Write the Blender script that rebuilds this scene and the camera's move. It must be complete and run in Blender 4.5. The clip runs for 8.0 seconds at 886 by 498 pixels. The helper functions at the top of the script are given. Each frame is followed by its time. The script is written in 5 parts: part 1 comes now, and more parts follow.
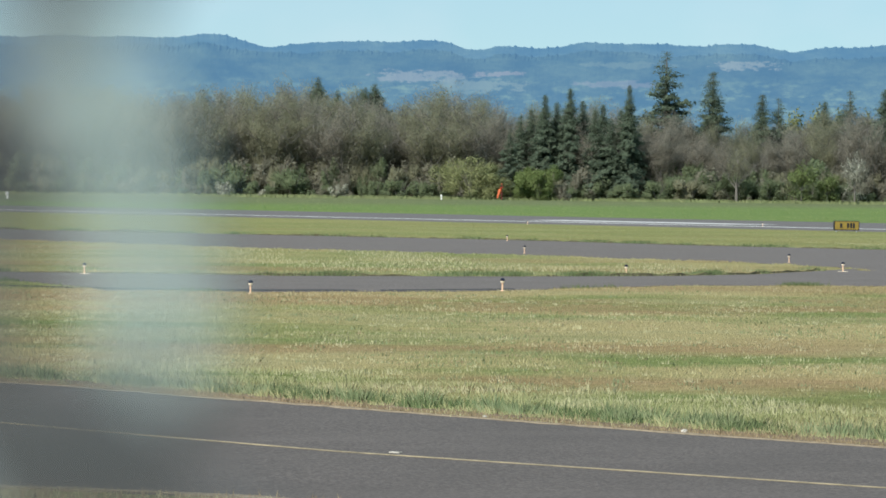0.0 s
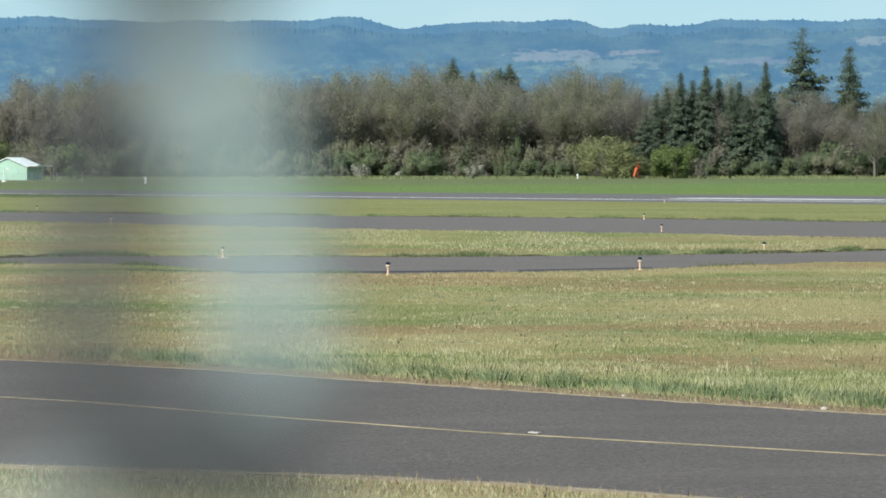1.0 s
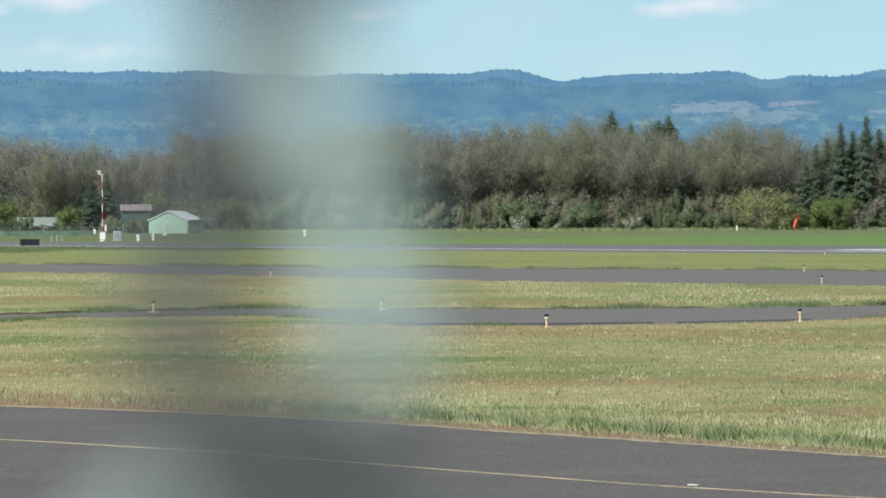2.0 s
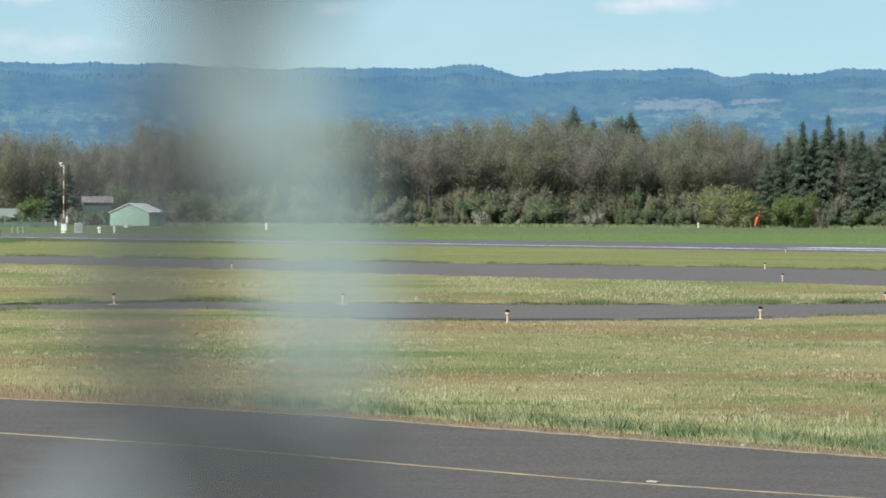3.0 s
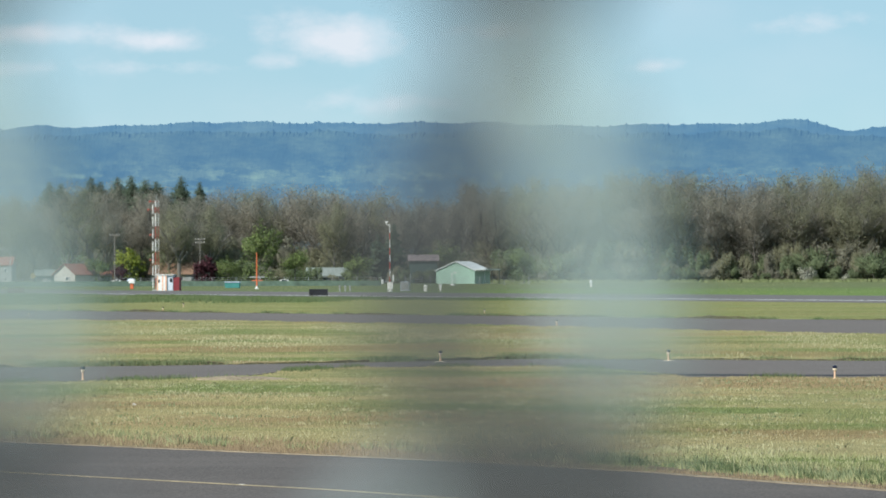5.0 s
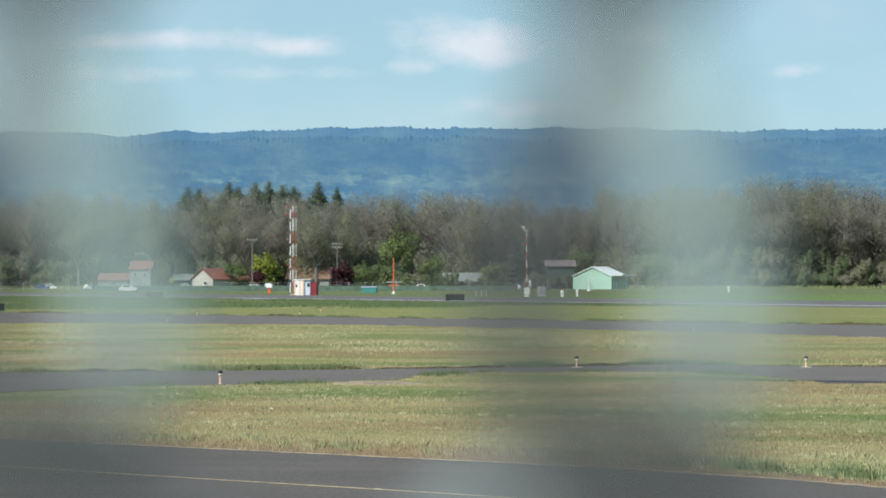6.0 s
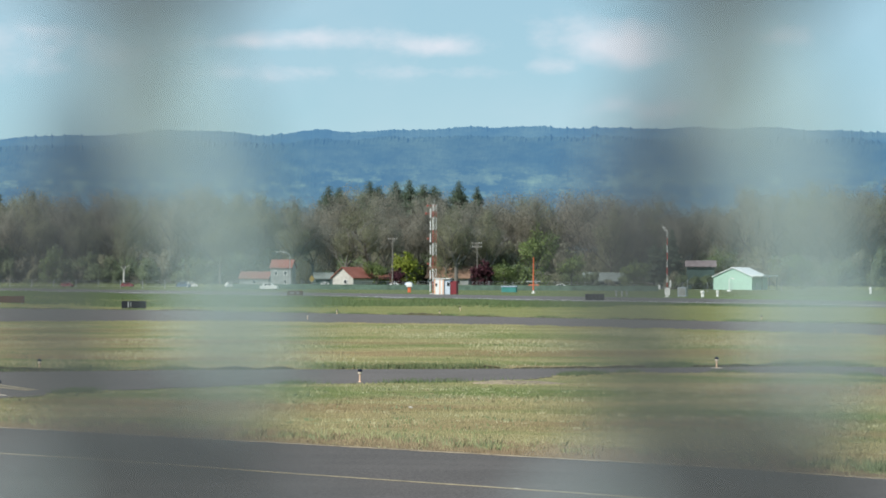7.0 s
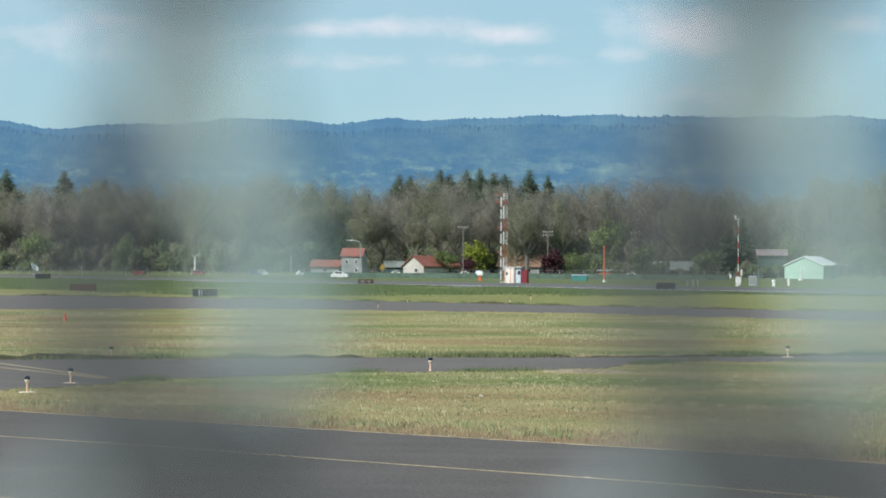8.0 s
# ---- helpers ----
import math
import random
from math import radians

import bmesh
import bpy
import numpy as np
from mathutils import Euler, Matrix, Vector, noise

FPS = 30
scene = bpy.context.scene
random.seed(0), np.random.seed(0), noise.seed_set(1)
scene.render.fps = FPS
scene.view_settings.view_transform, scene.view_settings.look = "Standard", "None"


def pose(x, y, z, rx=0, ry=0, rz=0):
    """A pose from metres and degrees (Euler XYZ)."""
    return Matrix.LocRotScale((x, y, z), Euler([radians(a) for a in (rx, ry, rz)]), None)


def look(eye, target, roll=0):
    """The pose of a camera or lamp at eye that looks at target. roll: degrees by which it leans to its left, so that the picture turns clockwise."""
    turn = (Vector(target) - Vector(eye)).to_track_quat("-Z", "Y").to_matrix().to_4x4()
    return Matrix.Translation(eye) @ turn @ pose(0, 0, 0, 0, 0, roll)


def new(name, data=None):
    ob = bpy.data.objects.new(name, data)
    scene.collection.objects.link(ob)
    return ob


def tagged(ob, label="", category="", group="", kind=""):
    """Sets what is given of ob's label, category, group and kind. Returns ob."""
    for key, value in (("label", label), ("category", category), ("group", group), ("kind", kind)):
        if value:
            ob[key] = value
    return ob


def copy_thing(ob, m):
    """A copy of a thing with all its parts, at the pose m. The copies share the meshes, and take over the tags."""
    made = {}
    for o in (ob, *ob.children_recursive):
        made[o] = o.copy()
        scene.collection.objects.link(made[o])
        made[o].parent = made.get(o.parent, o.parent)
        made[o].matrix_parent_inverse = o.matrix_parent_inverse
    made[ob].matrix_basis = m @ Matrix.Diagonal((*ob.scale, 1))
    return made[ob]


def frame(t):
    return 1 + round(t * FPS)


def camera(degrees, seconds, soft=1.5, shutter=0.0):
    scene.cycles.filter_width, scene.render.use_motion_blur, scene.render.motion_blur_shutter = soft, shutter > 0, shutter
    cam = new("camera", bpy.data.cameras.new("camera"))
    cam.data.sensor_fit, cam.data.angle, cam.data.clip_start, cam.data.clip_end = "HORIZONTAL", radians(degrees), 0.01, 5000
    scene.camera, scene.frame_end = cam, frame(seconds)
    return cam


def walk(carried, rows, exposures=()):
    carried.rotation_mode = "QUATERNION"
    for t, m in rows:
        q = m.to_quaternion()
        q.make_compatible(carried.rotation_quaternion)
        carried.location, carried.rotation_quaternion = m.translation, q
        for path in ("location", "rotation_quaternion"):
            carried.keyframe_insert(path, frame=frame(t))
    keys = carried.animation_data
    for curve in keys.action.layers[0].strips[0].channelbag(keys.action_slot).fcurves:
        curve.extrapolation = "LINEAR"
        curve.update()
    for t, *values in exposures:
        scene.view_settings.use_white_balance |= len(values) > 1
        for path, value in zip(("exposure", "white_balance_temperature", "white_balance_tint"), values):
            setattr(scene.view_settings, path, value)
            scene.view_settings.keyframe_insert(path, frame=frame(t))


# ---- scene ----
# ---- camera and its walk ----
cam = camera(17.148, 8.0, soft=1.6)
cam.data.dof.use_dof = True
cam.data.dof.focus_distance = 39.0
cam.data.dof.aperture_fstop = 9.0

FENCE_Y = 0.25            # the mesh fence hangs this far in front of the lens
STEP = FENCE_Y / 5200.0
EYE_Z = 2.4


def aim(t, yaw, pitch, roll, slide):
    y, p = radians(yaw), radians(pitch)
    eye = Vector((slide * STEP, 0.0, EYE_Z - FENCE_Y * p))
    way = Vector((math.cos(p) * math.sin(y), math.cos(p) * math.cos(y), math.sin(p)))
    return t, look(eye, eye + way * 100.0, roll)


walk(cam, [aim(*row) for row in (
    (0.0, 7.663, -1.132, 0.685, -160),
    (0.3, 7.190, -1.660, 0.350, -149),
    (0.5, 6.507, -1.929, 0.160, -140),
    (0.8, 5.800, -1.880, 0.020, -127),
    (1.0, 4.995, -1.531, -0.070, -118),
    (1.1, 4.60, -1.36, -0.12, -112),
    (1.2, 4.220, -1.060, -0.180, -111),
    (1.3, 4.919, -1.007, -0.226, -110),
    (1.4, 4.050, -0.920, -0.310, -97),
    (1.5, 3.446, -0.860, -0.390, -83),
    (1.7, 2.106, -0.639, -0.427, -40),
    (2.1, 1.90, -0.50, -0.25, -14),
    (2.8, 2.733, -0.577, 0.051, -8),
    (3.0, 2.654, -0.604, 0.250, -8),
    (3.5, 2.106, 0.153, -0.056, -6),
    (4.0, 0.000, -0.134, 0.218, 0),
    (4.2, -1.008, -0.025, 0.252, 14),
    (4.5, -2.127, 0.277, -0.056, 36),
    (5.0, -3.673, 0.502, -0.172, 63),
    (5.2, -4.467, 0.514, -0.300, 80),
    (6.3, -7.186, 0.729, -0.114, 150),
    (6.5, -7.946, 0.812, -0.277, 165),
    (7.0, -9.067, 0.593, 0.255, 190),
    (7.3, -9.130, 0.600, 0.070, 208),
    (7.5, -10.187, 0.810, -0.119, 222),
    (8.0, -10.444, 0.362, 0.335, 250),
)], exposures=((0.0, 0.20, 6250, 11.5), (4.5, 0.17, 6200, 11.5), (8.0, 0.08, 6150, 11.5)))

# ---- world, sun, exposure ----
SUN_EL, SUN_AZ = 42.0, -138.0     # azimuth from the y axis, clockwise seen from above
world = bpy.data.worlds.new("world")
scene.world = world
world.use_nodes = True
wn, wl = world.node_tree.nodes, world.node_tree.links
wn.clear()
w_out = wn.new("ShaderNodeOutputWorld")
w_bg = wn.new("ShaderNodeBackground")
w_sky = wn.new("ShaderNodeTexSky")
w_sky.sky_type = "NISHITA"
w_sky.sun_disc = False
w_sky.sun_elevation = radians(SUN_EL)
w_sky.sun_rotation = radians(SUN_AZ)
w_sky.air_density, w_sky.dust_density, w_sky.ozone_density = 0.85, 0.0, 2.0
w_bg.inputs["Strength"].default_value = 0.10


def w_math(op, a, b=None, clamp=False):
    n = wn.new("ShaderNodeMath")
    n.operation, n.use_clamp = op, clamp
    for i, v in enumerate((a, b)):
        if v is None:
            continue
        if isinstance(v, (int, float)):
            n.inputs[i].default_value = v
        else:
            wl.new(v, n.inputs[i])
    return n.outputs[0]


# broken cumulus low over the hills, as banks in azimuth and height, torn by noise
w_co = wn.new("ShaderNodeTexCoord")
w_sep = wn.new("ShaderNodeSeparateXYZ")
wl.new(w_co.outputs["Generated"], w_sep.inputs[0])
w_az = w_math("MULTIPLY", w_math("ARCTAN2", w_sep.outputs[0], w_sep.outputs[1]), 57.2958)
w_el = w_math("MULTIPLY", w_math("ARCSINE", w_sep.outputs[2]), 57.2958)
w_vec = wn.new("ShaderNodeCombineXYZ")
wl.new(w_az, w_vec.inputs[0])
wl.new(w_math("MULTIPLY", w_el, 1.7), w_vec.inputs[1])
w_noise = wn.new("ShaderNodeTexNoise")
w_noise.inputs["Scale"].default_value = 1.15
w_noise.inputs["Detail"].default_value = 7.0
w_noise.inputs["Roughness"].default_value = 0.58
wl.new(w_vec.outputs[0], w_noise.inputs["Vector"])
w_veil = wn.new("ShaderNodeTexNoise")
w_veil.inputs["Scale"].default_value = 0.16
w_veil.inputs["Detail"].default_value = 4.0
wl.new(w_vec.outputs[0], w_veil.inputs["Vector"])
w_sum = None
for b_az, b_el, b_w, b_h, b_k in (
        (-9.2, 4.55, 0.75, 0.20, 1.35), (-5.7, 4.52, 1.0, 0.26, 1.15), (-6.9, 4.18, 0.55, 0.15, 0.8), (-5.2, 4.30, 0.7, 0.22, 0.7),
        (-11.2, 4.72, 1.15, 0.20, 1.0), (-12.9, 4.60, 1.0, 0.16, 0.8), (-12.0, 4.00, 2.2, 0.20, 0.45), (-9.0, 4.05, 1.2, 0.14, 0.4),
        (-2.6, 4.75, 0.8, 0.20, 0.8), (0.6, 4.05, 0.6, 0.14, 0.6), (-6.1, 4.85, 1.3, 0.30, 0.8),
        (7.1, 4.22, 1.0, 0.20, 1.0), (6.2, 4.12, 0.5, 0.14, 0.7), (3.5, 4.85, 1.2, 0.25, 0.5), (-4.9, 3.35, 1.8, 0.30, 0.4),
        (-17.0, 4.4, 2.4, 0.5, 0.6), (13.0, 5.4, 3.0, 0.6, 0.6)):
    dx = w_math("DIVIDE", w_math("SUBTRACT", w_az, b_az), b_w)
    dy = w_math("DIVIDE", w_math("SUBTRACT", w_el, b_el), b_h)
    d2 = w_math("ADD", w_math("MULTIPLY", dx, dx), w_math("MULTIPLY", dy, dy))
    bank = w_math("MULTIPLY", w_math("POWER", 2.718, w_math("MULTIPLY", d2, -1.0)), b_k)
    w_sum = bank if w_sum is None else w_math("ADD", w_sum, bank)
w_near = w_math("MULTIPLY", w_sum, 3.0, clamp=True)
w_rag = w_math("MULTIPLY", w_math("SUBTRACT", w_noise.outputs["Fac"], 0.5), 1.9)
w_cum = w_math("MULTIPLY", w_math("MULTIPLY", w_math("SUBTRACT", w_math("ADD", w_sum, w_rag), 0.16), 0.85, clamp=True), w_math("MULTIPLY", w_near, 0.88))
w_thin = w_math("MULTIPLY", w_math("SUBTRACT", w_veil.outputs["Fac"], 0.46), 0.8, clamp=True)
w_mask = w_math("ADD", w_cum, w_thin, clamp=True)
w_tint = wn.new("ShaderNodeMix")
w_tint.data_type, w_tint.blend_type = "RGBA", "MULTIPLY"
w_tint.inputs[0].default_value = 1.0
wl.new(w_sky.outputs[0], w_tint.inputs[6])
w_tint.inputs[7].default_value = (0.90, 1.10, 1.14, 1)
w_haze = wn.new("ShaderNodeMix")      # thin high haze evens out the blue
w_haze.data_type = "RGBA"
w_haze.inputs[0].default_value = 0.72
wl.new(w_tint.outputs[2], w_haze.inputs[6])
w_haze.inputs[7].default_value = (3.72, 5.42, 5.78, 1)
w_mix = wn.new("ShaderNodeMix")
w_mix.data_type = "RGBA"
wl.new(w_mask, w_mix.inputs[0])
wl.new(w_haze.outputs[2], w_mix.inputs[6])
w_mix.inputs[7].default_value = (7.3, 7.6, 7.8, 1)
wl.new(w_mix.outputs[2], w_bg.inputs["Color"])
wl.new(w_bg.outputs[0], w_out.inputs["Surface"])

sun = new("sun", bpy.data.lights.new("sun", "SUN"))
sun.data.energy, sun.data.angle, sun.data.color = 5.0, radians(0.53), (1.0, 0.95, 0.85)
_e, _a = radians(SUN_EL), radians(SUN_AZ)
sun.matrix_world = look((0, 0, 50), (-math.sin(_a) * math.cos(_e) * 50, -math.cos(_a) * math.cos(_e) * 50, 50 - math.sin(_e) * 50))


# ---- materials ----
class Nodes:
    """A short way to write node materials."""

    def __init__(self, name, rough=0.8, metal=0.0, spec=0.3):
        self.m = bpy.data.materials.new(name)
        self.m.use_nodes = True
        self.t = self.m.node_tree
        self.b = self.t.nodes["Principled BSDF"]
        self.b.inputs["Roughness"].default_value = rough
        self.b.inputs["Metallic"].default_value = metal
        self.b.inputs["Specular IOR Level"].default_value = spec
        self.geo = self.t.nodes.new("ShaderNodeNewGeometry")
        self.pos = self.geo.outputs["Position"]

    def put(self, v, socket):
        if isinstance(v, (int, float)):
            socket.default_value = v
        elif isinstance(v, tuple):
            socket.default_value = (*v, 1) if len(v) == 3 and len(socket.default_value) == 4 else v
        else:
            self.t.links.new(v, socket)

    def math(self, op, a, b=0.0, clamp=False):
        n = self.t.nodes.new("ShaderNodeMath")
        n.operation, n.use_clamp = op, clamp
        self.put(a, n.inputs[0])
        self.put(b, n.inputs[1])
        return n.outputs[0]

    def noise(self, scale, detail=4.0, rough=0.55, vector=None, stretch=None):
        n = self.t.nodes.new("ShaderNodeTexNoise")
        n.inputs["Scale"].default_value = scale
        n.inputs["Detail"].default_value = detail
        n.inputs["Roughness"].default_value = rough
        v = vector or self.pos
        if stretch:
            q = self.t.nodes.new("ShaderNodeMapping")
            q.inputs["Scale"].default_value = stretch[:3]
            q.inputs["Rotation"].default_value = (0, 0, stretch[3] if len(stretch) > 3 else 0)
            self.t.links.new(v, q.inputs["Vector"])
            v = q.outputs[0]
        self.t.links.new(v, n.inputs["Vector"])
        return n.outputs["Fac"]

    def step(self, v, lo, hi):
        n = self.t.nodes.new("ShaderNodeMapRange")
        self.put(v, n.inputs[0])
        n.inputs[1].default_value, n.inputs[2].default_value = lo, hi
        return n.outputs[0]

    def mix(self, f, a, b, kind="MIX"):
        n = self.t.nodes.new("ShaderNodeMix")
        n.data_type, n.blend_type = "RGBA", kind
        self.put(f, n.inputs[0])
        self.put(a, n.inputs[6])
        self.put(b, n.inputs[7])
        return n.outputs[2]

    def along(self, nx, ny):
        n = self.t.nodes.new("ShaderNodeVectorMath")
        n.operation = "DOT_PRODUCT"
        self.t.links.new(self.pos, n.inputs[0])
        n.inputs[1].default_value = (nx, ny, 0)
        return n.outputs["Value"]

    def island(self):
        return self.geo.outputs["Random Per Island"]

    def each(self):
        return self.t.nodes.new("ShaderNodeObjectInfo").outputs["Random"]

    def bump(self, h, strength=0.4, dist=0.02):
        n = self.t.nodes.new("ShaderNodeBump")
        n.inputs["Strength"].default_value, n.inputs["Distance"].default_value = strength, dist
        self.t.links.new(h, n.inputs["Height"])
        self.t.links.new(n.outputs[0], self.b.inputs["Normal"])

    def color(self, c):
        self.put(c, self.b.inputs["Base Color"])
        return self

    def glow(self, c, k):
        self.put(c, self.b.inputs["Emission Color"])
        self.b.inputs["Emission Strength"].default_value = k

    def leafy(self, share=0.35, c=None):
        """Lets part of the light through, as thin leaves and blades do."""
        tr = self.t.nodes.new("ShaderNodeBsdfTranslucent")
        mx = self.t.nodes.new("ShaderNodeMixShader")
        mx.inputs[0].default_value = share
        src = self.b.inputs["Base Color"].links
        if src:
            self.t.links.new(src[0].from_socket, tr.inputs["Color"])
        else:
            tr.inputs["Color"].default_value = self.b.inputs["Base Color"].default_value
        out = self.t.nodes["Material Output"]
        self.t.links.new(self.b.outputs[0], mx.inputs[1])
        self.t.links.new(tr.outputs[0], mx.inputs[2])
        self.t.links.new(mx.outputs[0], out.inputs["Surface"])


def plain(name, c, rough=0.6, metal=0.0, vary=0.14, scale=6.0):
    """A painted or bare surface with grain and stains at two scales."""
    n = Nodes(name, rough, metal)
    k = n.math("ADD", n.math("MULTIPLY", n.noise(scale, 5), 0.6), n.math("MULTIPLY", n.noise(scale * 0.12, 3), 0.4))
    dark = tuple(v * (1 - vary * 1.8) for v in c)
    light = tuple(min(1, v * (1 + vary)) for v in c)
    n.color(n.mix(n.step(k, 0.3, 0.7), dark, light))
    return n.m


def grass_color(n, turf=True):
    """Meadow colours by place: straw, green and reddish sorrel in drifts; lush green beyond the runway."""
    drift = n.noise(0.085, 4, 0.60, stretch=(0.8, 1.3, 1, 0.2))
    drift2 = n.noise(0.24, 4, 0.6, stretch=(0.7, 1.2, 1, 0.5))
    red = n.noise(0.075, 4, 0.6, stretch=(0.7, 1.4, 1, 0.1))
    fine = n.math("ADD", n.math("MULTIPLY", n.noise(24.0, 3, 0.7), 0.6), n.math("MULTIPLY", n.noise(2.6, 4, 0.65), 0.4))
    straw, green, lush = (0.350, 0.300, 0.138), (0.135, 0.185, 0.048), (0.092, 0.172, 0.034)
    c = n.mix(n.step(drift, 0.44, 0.56), straw, green)
    c = n.mix(n.math("MULTIPLY", n.step(drift2, 0.50, 0.62), 0.65), c, (0.31, 0.285, 0.14))
    c = n.mix(n.math("MULTIPLY", n.step(red, 0.49, 0.59), 0.72), c, (0.29, 0.185, 0.095))
    far = n.step(n.along(0.814, 0.581), 196, 204)
    c = n.mix(far, c, n.mix(n.step(drift, 0.3, 0.7), lush, (0.095, 0.18, 0.04)))
    between = n.math("MULTIPLY", n.step(n.along(0.720, 0.694), 58, 68), n.math("SUBTRACT", 1.0, far))
    c = n.mix(n.math("MULTIPLY", between, 0.30), c, (0.21, 0.225, 0.085))
    weedy = n.math("MULTIPLY", n.step(n.along(-0.581, 0.814), 320, 420), n.step(n.along(0.814, 0.581), 150, 158))
    c = n.mix(n.math("MULTIPLY", weedy, 0.8), c, (0.085, 0.112, 0.055))
    mid = n.math("MULTIPLY", n.step(n.along(0.720, 0.694), 100, 118), n.math("SUBTRACT", 1.0, far))
    c = n.mix(n.math("MULTIPLY", mid, 0.55), c, (0.15, 0.19, 0.05))
    c = n.mix(n.math("MULTIPLY", n.step(fine, 0.50, 0.64), 0.42), c, (0.44, 0.41, 0.235))
    if turf:
        c = n.mix(n.math("MULTIPLY", n.step(fine, 0.50, 0.38), 0.40), c, (0.10, 0.105, 0.04))
    return c


m_ground = Nodes("meadow", 0.95, 0, 0.1)
m_ground.color(m_ground.mix(0.15, grass_color(m_ground), (0.14, 0.11, 0.06)))
m_ground.bump(m_ground.noise(14, 5, 0.7), 0.9, 0.06)
m_ground = m_ground.m


def blade_material(name, tint, share, dry=0.30):
    n = Nodes(name, 0.6, 0, 0.25)
    c = n.mix(share, grass_color(n, False), tint)
    c = n.mix(n.math("MULTIPLY", n.island(), dry), c, (0.45, 0.42, 0.25))
    n.color(c)
    n.leafy(0.15)
    return n.m


m_blade = blade_material("grass_blades", (0.2, 0.2, 0.08), 0.15)
m_verge = blade_material("verge_blades", (0.112, 0.172, 0.078), 0.88, 0.30)
m_thatch = blade_material("dry_thatch", (0.235, 0.165, 0.10), 0.85, 0.2)


def asphalt(name, c, seam):
    n = Nodes(name, 0.85, 0, 0.25)
    grit = n.noise(26, 4, 0.75)
    blot = n.noise(0.5, 5, 0.6)
    band = n.noise(0.9, 3, 0.5, stretch=(0.12, 1.0, 1, seam))
    col = n.mix(n.step(grit, 0.42, 0.60), tuple(v * 0.66 for v in c), tuple(v * 1.36 for v in c))
    col = n.mix(n.math("MULTIPLY", n.step(blot, 0.42, 0.7), 0.4), col, tuple(v * 0.68 for v in c))
    col = n.mix(n.math("MULTIPLY", n.step(band, 0.5, 0.66), 0.3), col, tuple(v * 1.3 for v in c))
    n.color(col)
    n.bump(grit, 0.5, 0.01)
    return n.m


m_tarmac = asphalt("tarmac", (0.098, 0.084, 0.077), 0.677)
m_tarmac_old = asphalt("tarmac_old", (0.126, 0.109, 0.100), 0.8)
m_runway = asphalt("runway_tarmac", (0.120, 0.109, 0.106), 0.95)
m_seal = asphalt("tar_seal", (0.035, 0.034, 0.038), 0.6)
m_yellow = plain("yellow_line", (0.345, 0.278, 0.168), 0.7, 0, 0.35, 8)
m_whiteline = plain("white_line", (0.64, 0.64, 0.62), 0.7, 0, 0.3, 0.7)
m_white = plain("white_paint", (0.80, 0.79, 0.76), 0.5)
m_cream = plain("cream_post", (0.78, 0.66, 0.50), 0.55)
m_peach = plain("peach_stake", (0.74, 0.50, 0.34), 0.6)
m_orange = plain("orange_paint", (0.62, 0.15, 0.06), 0.5)
m_red = plain("red_paint", (0.50, 0.06, 0.04), 0.5)
m_dred = plain("dark_red_paint", (0.22, 0.035, 0.045), 0.6)
m_black = plain("black_housing", (0.018, 0.018, 0.022), 0.45)
m_amber = plain("amber_sign", (0.27, 0.19, 0.04), 0.5)
m_brown = plain("brown_sign", (0.085, 0.045, 0.028), 0.6)
m_steel = plain("galvanised_steel", (0.46, 0.47, 0.48), 0.45, 0.7)
m_bluegrey = plain("blue_grey_panel", (0.42, 0.50, 0.62), 0.6)
m_mint = plain("mint_siding", (0.42, 0.62, 0.50), 0.6, 0, 0.08, 2)
m_roofwhite = plain("white_metal_roof", (0.80, 0.83, 0.82), 0.5, 0, 0.06, 2)
m_tile = plain("red_roof", (0.27, 0.105, 0.08), 0.8, 0, 0.25, 2)
m_tan = plain("tan_roof", (0.25, 0.16, 0.11), 0.8, 0, 0.2, 2)
m_greyroof = plain("grey_roof", (0.21, 0.24, 0.22), 0.8, 0, 0.2, 2)
m_pinkroof = plain("rusted_roof", (0.25, 0.20, 0.20), 0.7, 0, 0.3, 1)
m_siding = plain("grey_siding", (0.31, 0.32, 0.31), 0.7, 0, 0.25, 1.5)
m_palesiding = plain("pale_siding", (0.50, 0.48, 0.43), 0.7, 0, 0.2, 1.5)
m_barnwall = plain("dark_green_siding", (0.06, 0.10, 0.09), 0.8)
m_glassdark = plain("dark_glass", (0.03, 0.035, 0.04), 0.15)
m_stone = plain("pale_stone", (0.46, 0.43, 0.37), 0.9, 0, 0.3, 40)
m_rubber = plain("rubber", (0.02, 0.02, 0.02), 0.8)
m_carblue = plain("blue_car_paint", (0.05, 0.09, 0.17), 0.3)
m_soil = plain("bank_soil", (0.085, 0.08, 0.045), 0.95, 0, 0.3, 5)
m_stripe = plain("faded_orange", (0.78, 0.42, 0.26), 0.6)
# shade on the hut's white side wall, put into the colour
m_hutshade = plain("shaded_white_wall", (0.60, 0.66, 0.74), 0.6)
m_screen = plain("green_fence_screen", (0.10, 0.15, 0.115), 0.8, 0, 0.3, 0.8)
m_crumbs = plain("dry_earth", (0.29, 0.235, 0.16), 0.95, 0, 0.3, 9)
m_barebrown = plain("bare_verge_earth", (0.185, 0.135, 0.085), 0.95, 0, 0.35, 7)
# half-lit copy of the fence wire, its light put into the colour
m_wirehalflit = plain("half_lit_wire", (0.24, 0.295, 0.30), 0.7, 0, 0.06, 200)
m_pole = plain("weathered_pole", (0.22, 0.20, 0.18), 0.8)
m_teal = plain("teal_box", (0.06, 0.24, 0.22), 0.6)
m_lens = plain("blue_lens", (0.012, 0.012, 0.03), 0.2)
